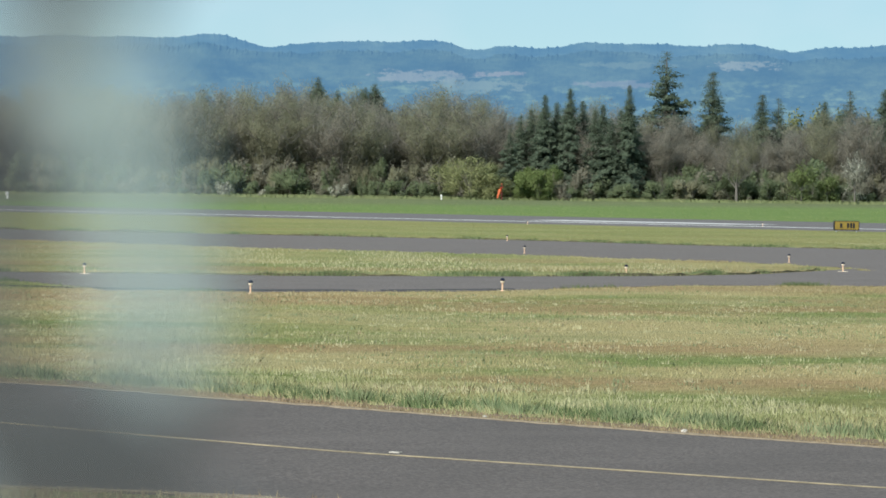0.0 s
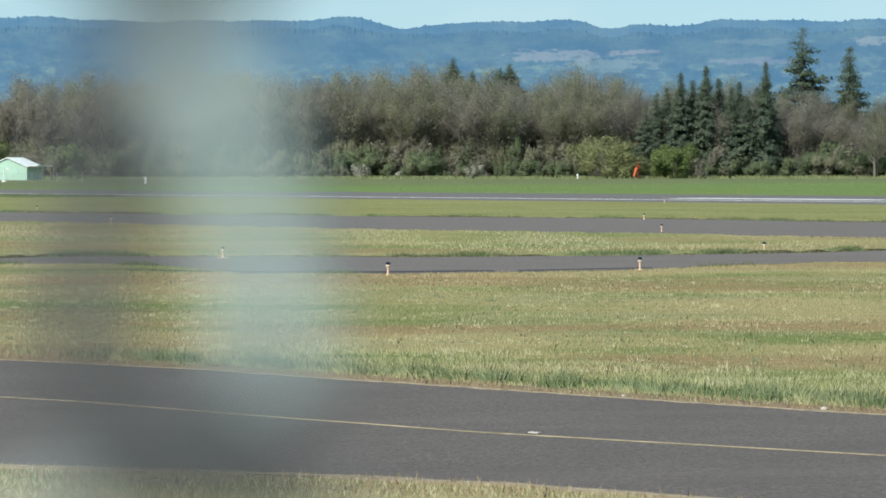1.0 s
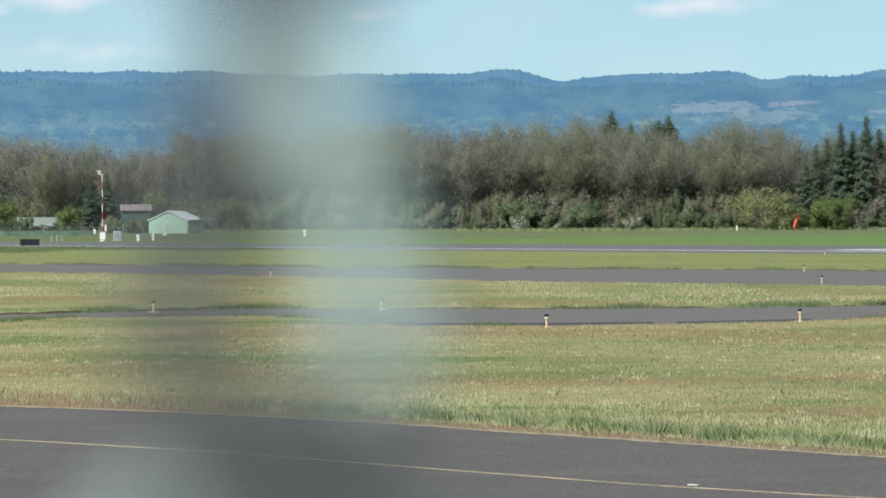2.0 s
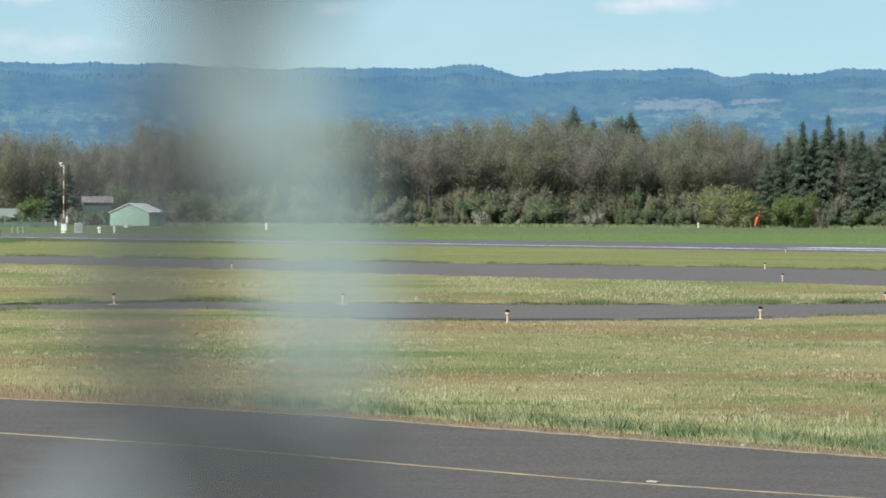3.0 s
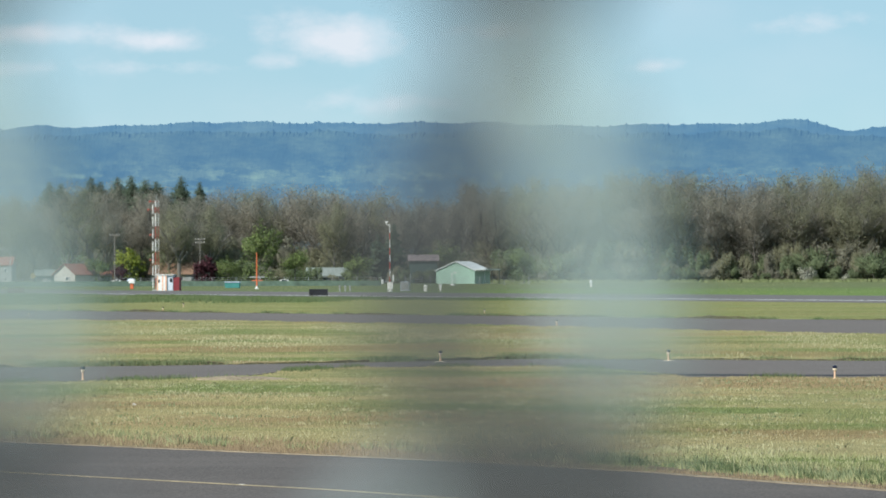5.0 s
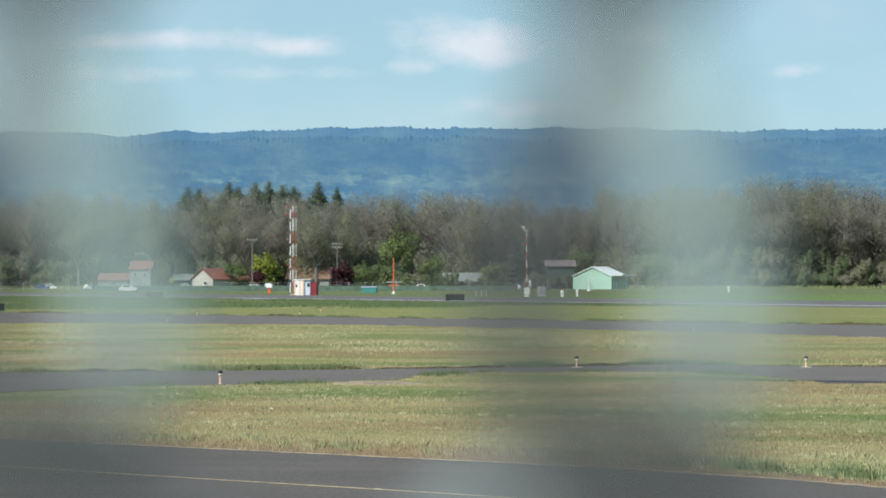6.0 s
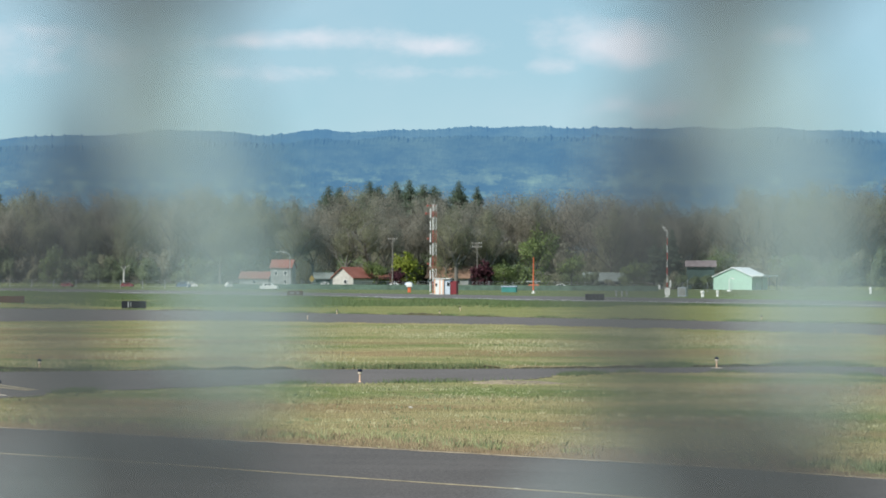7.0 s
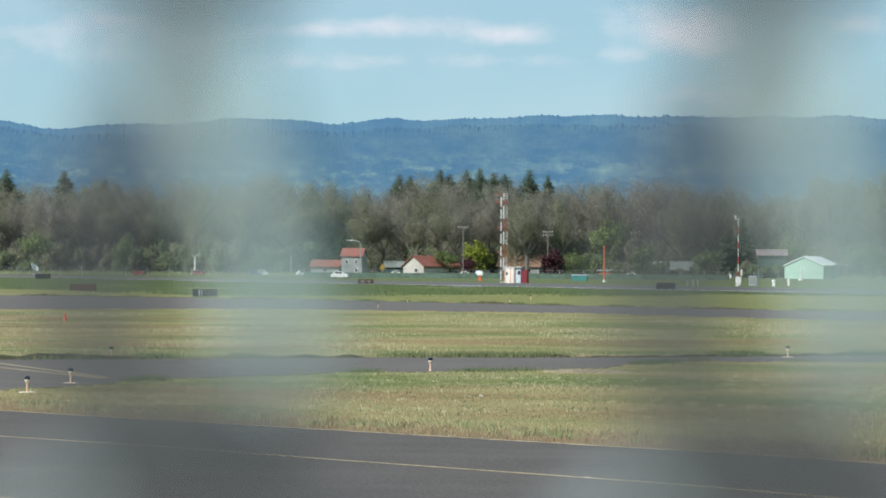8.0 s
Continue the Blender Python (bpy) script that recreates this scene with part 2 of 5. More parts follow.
# sunlit and shaded copies of the same fence wire, light put into the colour
m_wirelit = plain("sunlit_galvanised_wire", (0.44, 0.555, 0.56), 0.6, 0, 0.05, 200)
m_wireshaded = plain("shaded_galvanised_wire", (0.076, 0.084, 0.088), 0.8, 0, 0.08, 200)

n = Nodes("bark", 0.9)
n.color(n.mix(n.noise(1.5, 4, stretch=(3, 3, 0.5)), (0.10, 0.092, 0.080), (0.19, 0.178, 0.158)))
m_bark = n.m
m_birch = plain("pale_bark", (0.62, 0.60, 0.56), 0.8, 0, 0.25, 2)


def foliage(name, a, b, share=0.3):
    n = Nodes(name, 0.7, 0, 0.2)
    c = n.mix(n.island(), a, b)
    big = n.noise(0.16, 3)
    c = n.mix(n.math("MULTIPLY", n.step(big, 0.4, 0.65), 0.3), c, tuple(v * 0.7 for v in a))
    tone = n.each()
    c = n.mix(n.math("MULTIPLY", tone, 0.3), c, tuple(v * 0.8 for v in b))
    n.color(c)
    n.leafy(share)
    return n.m


m_twig = foliage("budding_twigs", (0.290, 0.276, 0.222), (0.45, 0.432, 0.352), 0.65)
m_twig_green = foliage("budding_green_twigs", (0.268, 0.272, 0.180), (0.415, 0.420, 0.288), 0.65)
m_fir = foliage("fir_needles", (0.104, 0.148, 0.106), (0.172, 0.220, 0.146), 0.5)
m_shrub = foliage("shrub_leaves", (0.180, 0.232, 0.135), (0.29, 0.348, 0.200), 0.65)
m_brush = foliage("bare_brush", (0.262, 0.260, 0.200), (0.395, 0.388, 0.300), 0.65)
m_willow = foliage("willow_leaves", (0.20, 0.23, 0.09), (0.36, 0.38, 0.19), 0.35)
m_lime = foliage("lime_leaves", (0.22, 0.27, 0.035), (0.36, 0.40, 0.08), 0.4)
m_fresh = foliage("fresh_leaves", (0.125, 0.18, 0.055), (0.25, 0.315, 0.12), 0.35)
m_plum = foliage("plum_leaves", (0.055, 0.018, 0.028), (0.11, 0.04, 0.05), 0.2)
m_blossom = foliage("blossom", (0.30, 0.32, 0.23), (0.56, 0.56, 0.47), 0.3)

# distant forest: green-black wood, the blue air before it put in as emission
n = Nodes("hill_forest", 0.95, 0, 0.0)
sep = n.t.nodes.new("ShaderNodeSeparateXYZ")
n.t.links.new(n.pos, sep.inputs[0])
h_az = n.math("MULTIPLY", n.math("ARCTAN2", sep.outputs[0], sep.outputs[1]), 57.2958)
h_el = n.math("MULTIPLY", n.math("DIVIDE", sep.outputs[2], n.math("SQRT", n.math("ADD", n.math("MULTIPLY", sep.outputs[0], sep.outputs[0]), n.math("MULTIPLY", sep.outputs[1], sep.outputs[1])))), 57.2958)
slope = n.t.nodes.new("ShaderNodeCombineXYZ")      # degrees along and up the slope
n.put(h_az, slope.inputs[0])
n.put(n.math("MULTIPLY", h_el, 2.6), slope.inputs[1])
slope = slope.outputs[0]
patch = n.noise(0.9, 6, 0.66, slope)
plots = n.noise(2.0, 5, 0.7, slope)
stand = n.noise(6.5, 4, 0.7, slope)
c = n.mix(n.step(patch, 0.40, 0.68), (0.022, 0.042, 0.038), (0.058, 0.082, 0.056))
low = n.math("MULTIPLY", n.step(plots, 0.50, 0.64), n.step(h_el, 2.35, 1.95))
c = n.mix(n.math("MULTIPLY", low, 0.8), c, (0.125, 0.160, 0.085))
c = n.mix(n.math("MULTIPLY", n.step(stand, 0.42, 0.66), 0.40), c, (0.014, 0.028, 0.030))
tear = n.math("MULTIPLY", n.math("SUBTRACT", n.noise(3.0, 6, 0.72, slope), 0.47), 7.0)
for f_az, f_el, f_w, f_h, f_k, tone in (      # fields and clear-cuts on the slope
        (7.2, 2.26, 1.0, 0.13, 0.75, (0.17, 0.155, 0.125)), (8.55, 2.34, 0.60, 0.06, 0.7, (0.19, 0.15, 0.125)), (8.1, 2.10, 1.1, 0.15, 0.85, (0.12, 0.135, 0.09)),
        (13.5, 2.52, 0.75, 0.09, 0.8, (0.17, 0.165, 0.125)), (11.0, 2.16, 0.9, 0.08, 0.6, (0.15, 0.13, 0.115)), (11.2, 2.52, 1.0, 0.08, 0.5, (0.12, 0.14, 0.09)),
        (-6.9, 1.93, 0.9, 0.14, 0.36, (0.13, 0.16, 0.085)), (-5.3, 1.98, 0.8, 0.12, 0.36, (0.13, 0.16, 0.085)), (-8.4, 2.02, 0.8, 0.10, 0.5, (0.12, 0.15, 0.085))):
    dx = n.math("DIVIDE", n.math("SUBTRACT", h_az, f_az), f_w)
    dy = n.math("DIVIDE", n.math("SUBTRACT", h_el, f_el), f_h)
    d2 = n.math("ADD", n.math("ADD", n.math("MULTIPLY", dx, dx), n.math("MULTIPLY", dy, dy)), tear)
    c = n.mix(n.math("MULTIPLY", n.step(d2, 1.15, 0.65), f_k * 0.72), c, tone)
n.color(c)
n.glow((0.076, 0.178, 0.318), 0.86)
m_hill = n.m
m_hill_far = m_hill.copy()      # more haze emission, as more air lies before the farther ridge
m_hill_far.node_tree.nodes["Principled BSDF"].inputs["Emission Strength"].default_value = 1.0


# ---- building helpers ----
def mesh_of(name, verts, faces, mat, smooth=False):
    me = bpy.data.meshes.new(name)
    me.from_pydata(verts, [], faces)
    me.materials.append(mat)
    if smooth:
        me.shade_smooth()
    return me


def tri_mesh(name, tris, mat, normals=None, south=False):
    """A mesh of loose triangles from an array (n, 3, 3), shaded by the normals of the mass that they make up."""
    tris = np.asarray(tris, dtype=np.float32)
    k = len(tris)
    if normals is not None:
        face = np.cross(tris[:, 1] - tris[:, 0], tris[:, 2] - tris[:, 0])
        turn = face[:, 1] > 0 if south else (face * normals).sum(1) < 0
        tris[turn] = tris[turn][:, ::-1]
    me = bpy.data.meshes.new(name)
    me.vertices.add(k * 3)
    me.vertices.foreach_set("co", tris.reshape(-1))
    me.loops.add(k * 3)
    me.loops.foreach_set("vertex_index", np.arange(k * 3, dtype=np.int32))
    me.polygons.add(k)
    me.polygons.foreach_set("loop_start", np.arange(0, k * 3, 3, dtype=np.int32))
    me.update(calc_edges=True)
    me.materials.append(mat)
    if normals is not None:
        nn = np.repeat(normals / (np.linalg.norm(normals, axis=1, keepdims=True) + 1e-9), 3, 0)
        me.normals_split_custom_set_from_vertices(nn.tolist())
    return me


def thing(name, label, category, loc=(0, 0, 0), rz=0.0, group="", kind=""):
    ob = new(name)
    ob.matrix_basis = pose(*loc, 0, 0, rz)
    return tagged(ob, label, category, group, kind)


def part(name, bm, material, parent, label=""):
    me = bpy.data.meshes.new(name)
    bm.to_mesh(me)
    bm.free()
    me.materials.append(material)
    ob = new(name, me)
    ob.parent = parent
    return tagged(ob, label)


def part_mesh(name, me, parent, label=""):
    ob = new(name, me)
    ob.parent = parent
    return tagged(ob, label)


def box(bm, x0, x1, y0, y1, z0, z1, bevel=0.0):
    made = bmesh.ops.create_cube(bm, size=1.0)["verts"]
    for v in made:
        v.co = Vector(((x0 + x1) / 2 + v.co.x * (x1 - x0), (y0 + y1) / 2 + v.co.y * (y1 - y0), (z0 + z1) / 2 + v.co.z * (z1 - z0)))
    if bevel:
        edges = list({e for v in made for e in v.link_edges})
        bmesh.ops.bevel(bm, geom=edges, offset=bevel, segments=2, affect="EDGES", profile=0.6)
    return bm


def tube(bm, points, radii, sides=7, caps=True):
    rings = []
    for i, p in enumerate(points):
        p = Vector(p)
        a = Vector(points[max(i - 1, 0)])
        b = Vector(points[min(i + 1, len(points) - 1)])
        d = (b - a).normalized()
        u = d.orthogonal().normalized() if abs(d.z) > 0.9 else d.cross(Vector((0, 0, 1))).normalized()
        w = d.cross(u)
        r = radii[i] if isinstance(radii, (list, tuple)) else radii
        rings.append([bm.verts.new(p + (u * math.cos(2 * math.pi * k / sides) + w * math.sin(2 * math.pi * k / sides)) * r) for k in range(sides)])
    for a, b in zip(rings, rings[1:]):
        for k in range(sides):
            bm.faces.new((a[k], a[(k + 1) % sides], b[(k + 1) % sides], b[k]))
    if caps:
        bm.faces.new(rings[0][::-1])
        bm.faces.new(rings[-1])
    return bm


def lathe(bm, profile, sides=14, centre=(0, 0)):
    """Turns (radius, height) pairs about the z axis."""
    rings = []
    for r, z in profile:
        rings.append([bm.verts.new((centre[0] + max(r, 1e-4) * math.cos(2 * math.pi * k / sides), centre[1] + max(r, 1e-4) * math.sin(2 * math.pi * k / sides), z)) for k in range(sides)])
    for a, b in zip(rings, rings[1:]):
        for k in range(sides):
            bm.faces.new((a[k], a[(k + 1) % sides], b[(k + 1) % sides], b[k]))
    bm.faces.new(rings[0][::-1])
    bm.faces.new(rings[-1])
    return bm


def at(az, d):
    return d * math.sin(radians(az)), d * math.cos(radians(az))


def ragged(points, step, jitter, seed):
    """A polygon's outline cut into short pieces and worn."""
    rnd = random.Random(seed)
    out = []
    for a, b in zip(points, points[1:] + points[:1]):
        a, b = Vector(a), Vector(b)
        k = max(1, min(260, int((b - a).length / step)))
        for i in range(k):
            p = a.lerp(b, i / k)
            out.append((p.x + rnd.uniform(-jitter, jitter), p.y + rnd.uniform(-jitter, jitter)))
    return out


def slab(name, outline, z, thick, mat, label, category, kind="structure"):
    bm = bmesh.new()
    top = [bm.verts.new((x, y, z)) for x, y in outline]
    face = bm.faces.new(top)
    face.normal_update()
    if face.normal.z < 0:
        face.normal_flip()
    low = [bm.verts.new((x, y, z - thick)) for x, y in outline]
    for i in range(len(top)):
        j = (i + 1) % len(top)
        bm.faces.new((top[i], top[j], low[j], low[i]))
    bmesh.ops.triangulate(bm, faces=[face])
    me = bpy.data.meshes.new(name)
    bm.to_mesh(me)
    bm.free()
    me.materials.append(mat)
    return tagged(new(name, me), label, category, "", kind)


# ---- ground ----
def build_ground():
    ring = [0, 20, 60, 150, 400, 1000, 2200, 4800]
    verts, faces, sides = [(0, 0, 0)], [], 48
    for r in ring[1:]:
        for k in range(sides):
            a = 2 * math.pi * k / sides
            verts.append((r * math.cos(a), r * math.sin(a), 0))
    for k in range(sides):
        faces.append((0, 1 + k, 1 + (k + 1) % sides))
    for j in range(len(ring) - 2):
        o = 1 + j * sides
        for k in range(sides):
            k2 = (k + 1) % sides
            faces.append((o + k, o + sides + k, o + sides + k2, o + k2))
    return tagged(new("ground", mesh_of("ground", verts, faces, m_ground)), "flat airfield meadow of straw-coloured and green spring grass", "ground", "", "structure")


build_ground()

# near taxiway: a straight strip 7.5 m wide running obliquely
T1N, T1D = Vector((0.626, 0.780)), Vector((-0.780, 0.626))


# the strip bends gently half-way: how far its near edge, line and far edge stand off the straight
T1_NEAR = ((-80, -1.0), (5, -0.3), (9, 0.25), (12, 0.40), (13.7, 0.1), (15.6, -0.5), (20, -1.5), (26, -2.4), (41, -3.4), (150, -6.5))
T1_MID = ((-80, -0.6), (9, 0.22), (14.6, 0.2), (17, 0.5), (20, 0.95), (23, 1.0), (28, 0.55), (32, 0.3), (35, -0.15), (60, -2.5), (150, -7.0))
T1_FAR = ((-80, -3.0), (0, -1.0), (10.8, 0.14), (14, 0.5), (17, 1.0), (20, 1.5), (22, 1.85), (25.5, 1.95), (29, 1.5), (33, 1.05), (37.6, 0.5), (41, 0.1), (60, -1.6), (150, -6.0))


def t1_bend(off, along):
    near, mid, far = (np.interp(along, [p[0] for p in q], [p[1] for p in q]) for q in (T1_NEAR, T1_MID, T1_FAR))
    low = near + (mid - near) * np.clip((off - 18.45) / 3.8, 0, 1)
    return low + (far - mid) * np.clip((off - 22.3) / 3.6, 0, 1)


def t1(off, along):
    p = T1N * (off + float(t1_bend(off, along))) + T1D * along
    return p.x, p.y


def t1_strip(off0, off1, a0=-80, a1=150):
    along = [a0 + i for i in range(int(a1 - a0) + 1)]
    return [t1(off0, q) for q in along] + [t1(off1, q) for q in reversed(along)]


def t1_band(name, off0, off1, z, thick, mat, label, category, a0=-80, a1=150, step=0.35, jitter=0.05, seed=1):
    """A band of paving or earth that follows the taxiway, with worn edges."""
    rnd = random.Random(seed)
    bm = bmesh.new()
    rows = []
    for i in range(int((a1 - a0) / step) + 1):
        q = a0 + i * step
        l, r = t1(off0 + rnd.uniform(-jitter, jitter), q), t1(off1 + rnd.uniform(-jitter, jitter), q)
        rows.append([bm.verts.new((*p, h)) for p, h in ((l, z - thick), (l, z), (r, z), (r, z - thick))])
    for p, q in zip(rows, rows[1:]):
        for j in range(3):
            bm.faces.new((p[j], p[j + 1], q[j + 1], q[j]))
    bmesh.ops.recalc_face_normals(bm, faces=bm.faces)
    me = bpy.data.meshes.new(name)
    bm.to_mesh(me)
    bm.free()
    me.materials.append(mat)
    if me.polygons[1].normal.z < 0:
        me.flip_normals()
    return tagged(new(name, me), label, category, "", "structure")


t1_band("taxiway", 18.45, 25.9, 0.012, 0.1, m_tarmac, "dark grey asphalt taxiway with a worn grassy edge", "taxiway", seed=3)
t1_band("taxiway_line", 22.23, 22.30, 0.017, 0.004, m_yellow, "faded yellow taxiway centre line", "line marking", jitter=0.006)

# middle taxiway, with its worn curved edges and the turn at its end
T2_FAR = [(60, 110), (40, 101), (26, 93.5), (24.3, 90.8), (21.0, 86.2), (18.2, 83.9), (12.9, 82.0), (6.4, 80.9), (0.5, 82.3), (-3, 83), (-8.3, 79.2), (-16.6, 75.5), (-24, 71), (-36, 64.5), (-60, 50)]
T2_NEAR = [(-60, 28), (-36, 40), (-24, 47), (-18.6, 52.3), (-17.4, 57.5), (-16.5, 61), (-14.4, 64.6), (-10.5, 67.2), (-9.2, 69), (-8.6, 72.5), (-6.9, 76.0), (-2.5, 76.4), (-0.4, 73.6), (1.2, 68.6), (4.1, 68.1), (9.6, 69.5), (13.6, 72.6), (16.4, 75.4), (22.2, 76.0), (60, 73)]
slab("middle_taxiway", ragged(T2_FAR + T2_NEAR, 0.5, 0.09, 5), 0.011, 0.1, m_tarmac_old, "grey asphalt connecting taxiway between the meadows", "taxiway")
slab("tar_seal", ragged([(-2.0, 71.9), (1.4, 69.2), (4.1, 68.6), (7.3, 69.3), (7.3, 70.1), (4.1, 69.7), (1.6, 70.4)], 0.5, 0.03, 6), 0.015, 0.004, m_seal, "black tar seal along the taxiway edge", "tar seal")
slab("tar_seal", ragged([(7.9, 69.5), (11.4, 71.2), (11.4, 71.8), (7.9, 70.2)], 0.5, 0.03, 7), 0.015, 0.004, m_seal, "black tar seal along the taxiway edge", "tar seal")

# parallel taxiway beyond it
T3_FAR = [(90, 80), (60, 105), (37.4, 127), (29.8, 134), (22.7, 144.0), (4, 158), (-9.3, 171), (-26.8, 187), (-49.8, 209), (-75, 222), (-150, 275)]
T3_NEAR = [(-150, 205), (-70, 152), (-52, 152), (-38, 161), (-21, 154), (-8, 141), (5, 122.5), (17.3, 110), (24, 102), (26.2, 96), (26, 92), (60, 76)]
slab("parallel_taxiway", ragged(T3_FAR + T3_NEAR, 1.2, 0.15, 8), 0.010, 0.1, m_tarmac_old, "grey asphalt parallel taxiway", "taxiway")

# runway, 46 m wide
RN, RD = Vector((0.814, 0.581)), Vector((-0.581, 0.814))


def rw(off, along):
    p = RN * off + RD * along
    return p.x, p.y


slab("runway", ragged([rw(156, -200), rw(206, -200), rw(206, 900), rw(156, 900)], 3, 0.12, 9), 0.012, 0.1, m_runway, "wide grey asphalt runway", "runway")
for o0, o1, a0, a1 in ((167.5, 169.2, -190, 890), (176.5, 181.5, 154, 178)):
    slab("runway_line", [rw(o0, a0), rw(o1, a0), rw(o1, a1), rw(o0, a1)], 0.018, 0.005, m_whiteline, "white painted runway line", "line marking")


# ---- hills ----
def skyline(az):
    e = 2.90 + 0.02 * math.sin(az * 1.9) + 0.015 * math.sin(az * 4.3 + 1)
    for c, wdt, h in ((-17.9, 1.2, -0.24), (-15.8, 0.8, -0.17), (-12.6, 0.7, -0.13), (-7.6, 1.3, 0.10), (-4.0, 1.8, 0.08), (3.0, 0.8, 0.09),
                      (4.3, 0.55, -0.18), (8.2, 0.45, -0.12), (9.4, 0.8, -0.08), (14.45, 0.5, -0.16), (-21, 1.6, -0.2)):
        e += h * math.exp(-((az - c) / wdt) ** 2)
    return e


def fore_ridge(az):
    """A nearer, darker ridge before the skyline."""
    return skyline(az) - 0.11 - 0.13 * (0.5 + noise.noise((az * 0.35, 2.0, 9.0))) - 0.08 * noise.noise((az * 1.3, 5.0, 1.0))


def build_hills(r0, r1, crest, rows, mat, label):
    azs = np.linspace(-40, 38, 2200)
    verts, faces = [], []
    for j in range(rows):
        s = j / (rows - 1)
        r = r0 + (r1 - r0) * s
        for az in azs:
            top = r * math.tan(radians(crest(az))) * (s ** 0.9) + 2
            top *= 1 - 0.10 * math.sin(s * math.pi) * (0.5 + noise.noise((az * 0.22, s * 2.0, 3.0)))
            top += 6 * math.sin(s * math.pi) * noise.noise((az * 0.9, s * 4.0, 0.0))
            top += 1.6 * noise.noise((az * 3.2, s * 25.0, 1.7)) + (5.0 if s > 0.97 else 0.9) * max(0, noise.noise((az * 16, s * 60.0, 5.1)))
            if s > 0.97:
                top += 5.5 * max(0, noise.noise((az * 5.5, 3.0, 8.0)) - 0.28) * (1 + noise.noise((az * 30, 1.0, 2.0)))
            x, y = at(az, r)
            verts.append((x, y, top if j else -3))
    k = len(azs)
    for j in range(rows - 1):
        for i in range(k - 1):
            faces.append((j * k + i, j * k + i + 1, (j + 1) * k + i + 1, (j + 1) * k + i))
    me = mesh_of("hills", verts, faces, mat)
    return tagged(new("hills", me), label, "hills", "", "structure")


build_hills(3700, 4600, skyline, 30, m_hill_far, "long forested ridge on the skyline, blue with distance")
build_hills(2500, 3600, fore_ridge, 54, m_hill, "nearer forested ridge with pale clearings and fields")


# ---- fence close to the lens ----
COL, UP, DOWN, TIP = 527.5, 884.0, 345.0, 185.0      # fence units: knuckle columns, reach of a bend above and below its tip


def bend(dz):
    """How far a wire stands out of its knuckle column at dz above the tip of the bend."""
    if dz >= 0:
        return TIP * (1 - (min(dz, 620) / 620) ** 1.4) - max(0.0, dz - 620) * (COL / 2) / (UP - 620)
    d = -dz
    return TIP * (1 - (min(d, 190) / 190) ** 1.8) - max(0.0, d - 190) * (COL / 2) / (DOWN - 190)


def build_fence():
    fence = thing("chain_link_fence", "galvanised chain-link fence of thick wire, close in front", "fence", (0, FENCE_Y, 0))
    half = UP + DOWN
    pts, bright = [], []
    for k in range(-37, 12):
        side = 1 if k % 2 == 0 else -1
        for i in range(22):
            dz = -DOWN + half * i / 22
            pts.append((side * (bend(dz) + COL / 2), 38.0 * side * math.cos(math.pi * min(1, abs(dz) / 500)), k * half + dz))
            # light painted by bend: 0 sunlit, 1 shaded, 2 half-lit
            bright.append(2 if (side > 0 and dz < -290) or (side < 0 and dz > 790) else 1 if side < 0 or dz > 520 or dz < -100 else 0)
    bm = tube(bmesh.new(), [tuple(c * STEP for c in p) for p in pts], 74 * STEP, 8)
    bm.faces.ensure_lookup_table()
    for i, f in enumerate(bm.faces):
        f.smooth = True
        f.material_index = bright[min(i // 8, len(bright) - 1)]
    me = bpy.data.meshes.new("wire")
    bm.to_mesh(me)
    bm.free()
    me.materials.append(m_wirelit)
    me.materials.append(m_wireshaded)
    me.materials.append(m_wirehalflit)
    for j in range(-30, 30):
        ob = part_mesh("wire", me, fence)
        parted = 950.0 if j >= 1 else 0.0      # the mesh has been pulled apart here
        ob.location = ((-134.0 + parted + COL * (j + 0.5)) * STEP, 0, EYE_Z + (-179 + (0 if j % 2 else half)) * STEP)
    hi = EYE_Z + 13 * half * STEP
    for x in (-0.80, 0.80):
        part("post", lathe(bmesh.new(), [(0.03, -0.02), (0.03, hi + 0.05), (0.033, hi + 0.055), (0.02, hi + 0.09)], 14, (x, 0.045)), m_steel, fence, "round steel post")
    for z in (hi, 0.12):
        part("rail", tube(bmesh.new(), [(-0.8, 0.045, z), (0.8, 0.045, z)], 0.021, 12), m_steel, fence, "round steel rail")


build_fence()


# ---- trees ----
def slivers(rng, centres, dirs, length, width):
    """Thin triangles along dirs, for twigs, needles and blades."""
    k = len(centres)
    d = dirs / (np.linalg.norm(dirs, axis=1, keepdims=True) + 1e-9)
    side = np.cross(d, rng.normal(size=(k, 3)))
    side /= np.linalg.norm(side, axis=1, keepdims=True) + 1e-9
    ln = length * rng.uniform(0.6, 1.4, (k, 1))
    wd = width * rng.uniform(0.6, 1.4, (k, 1))
    return np.stack([centres - d * ln * 0.5 - side * wd * 0.5, centres - d * ln * 0.5 + side * wd * 0.5, centres + d * ln * 0.5], axis=1)


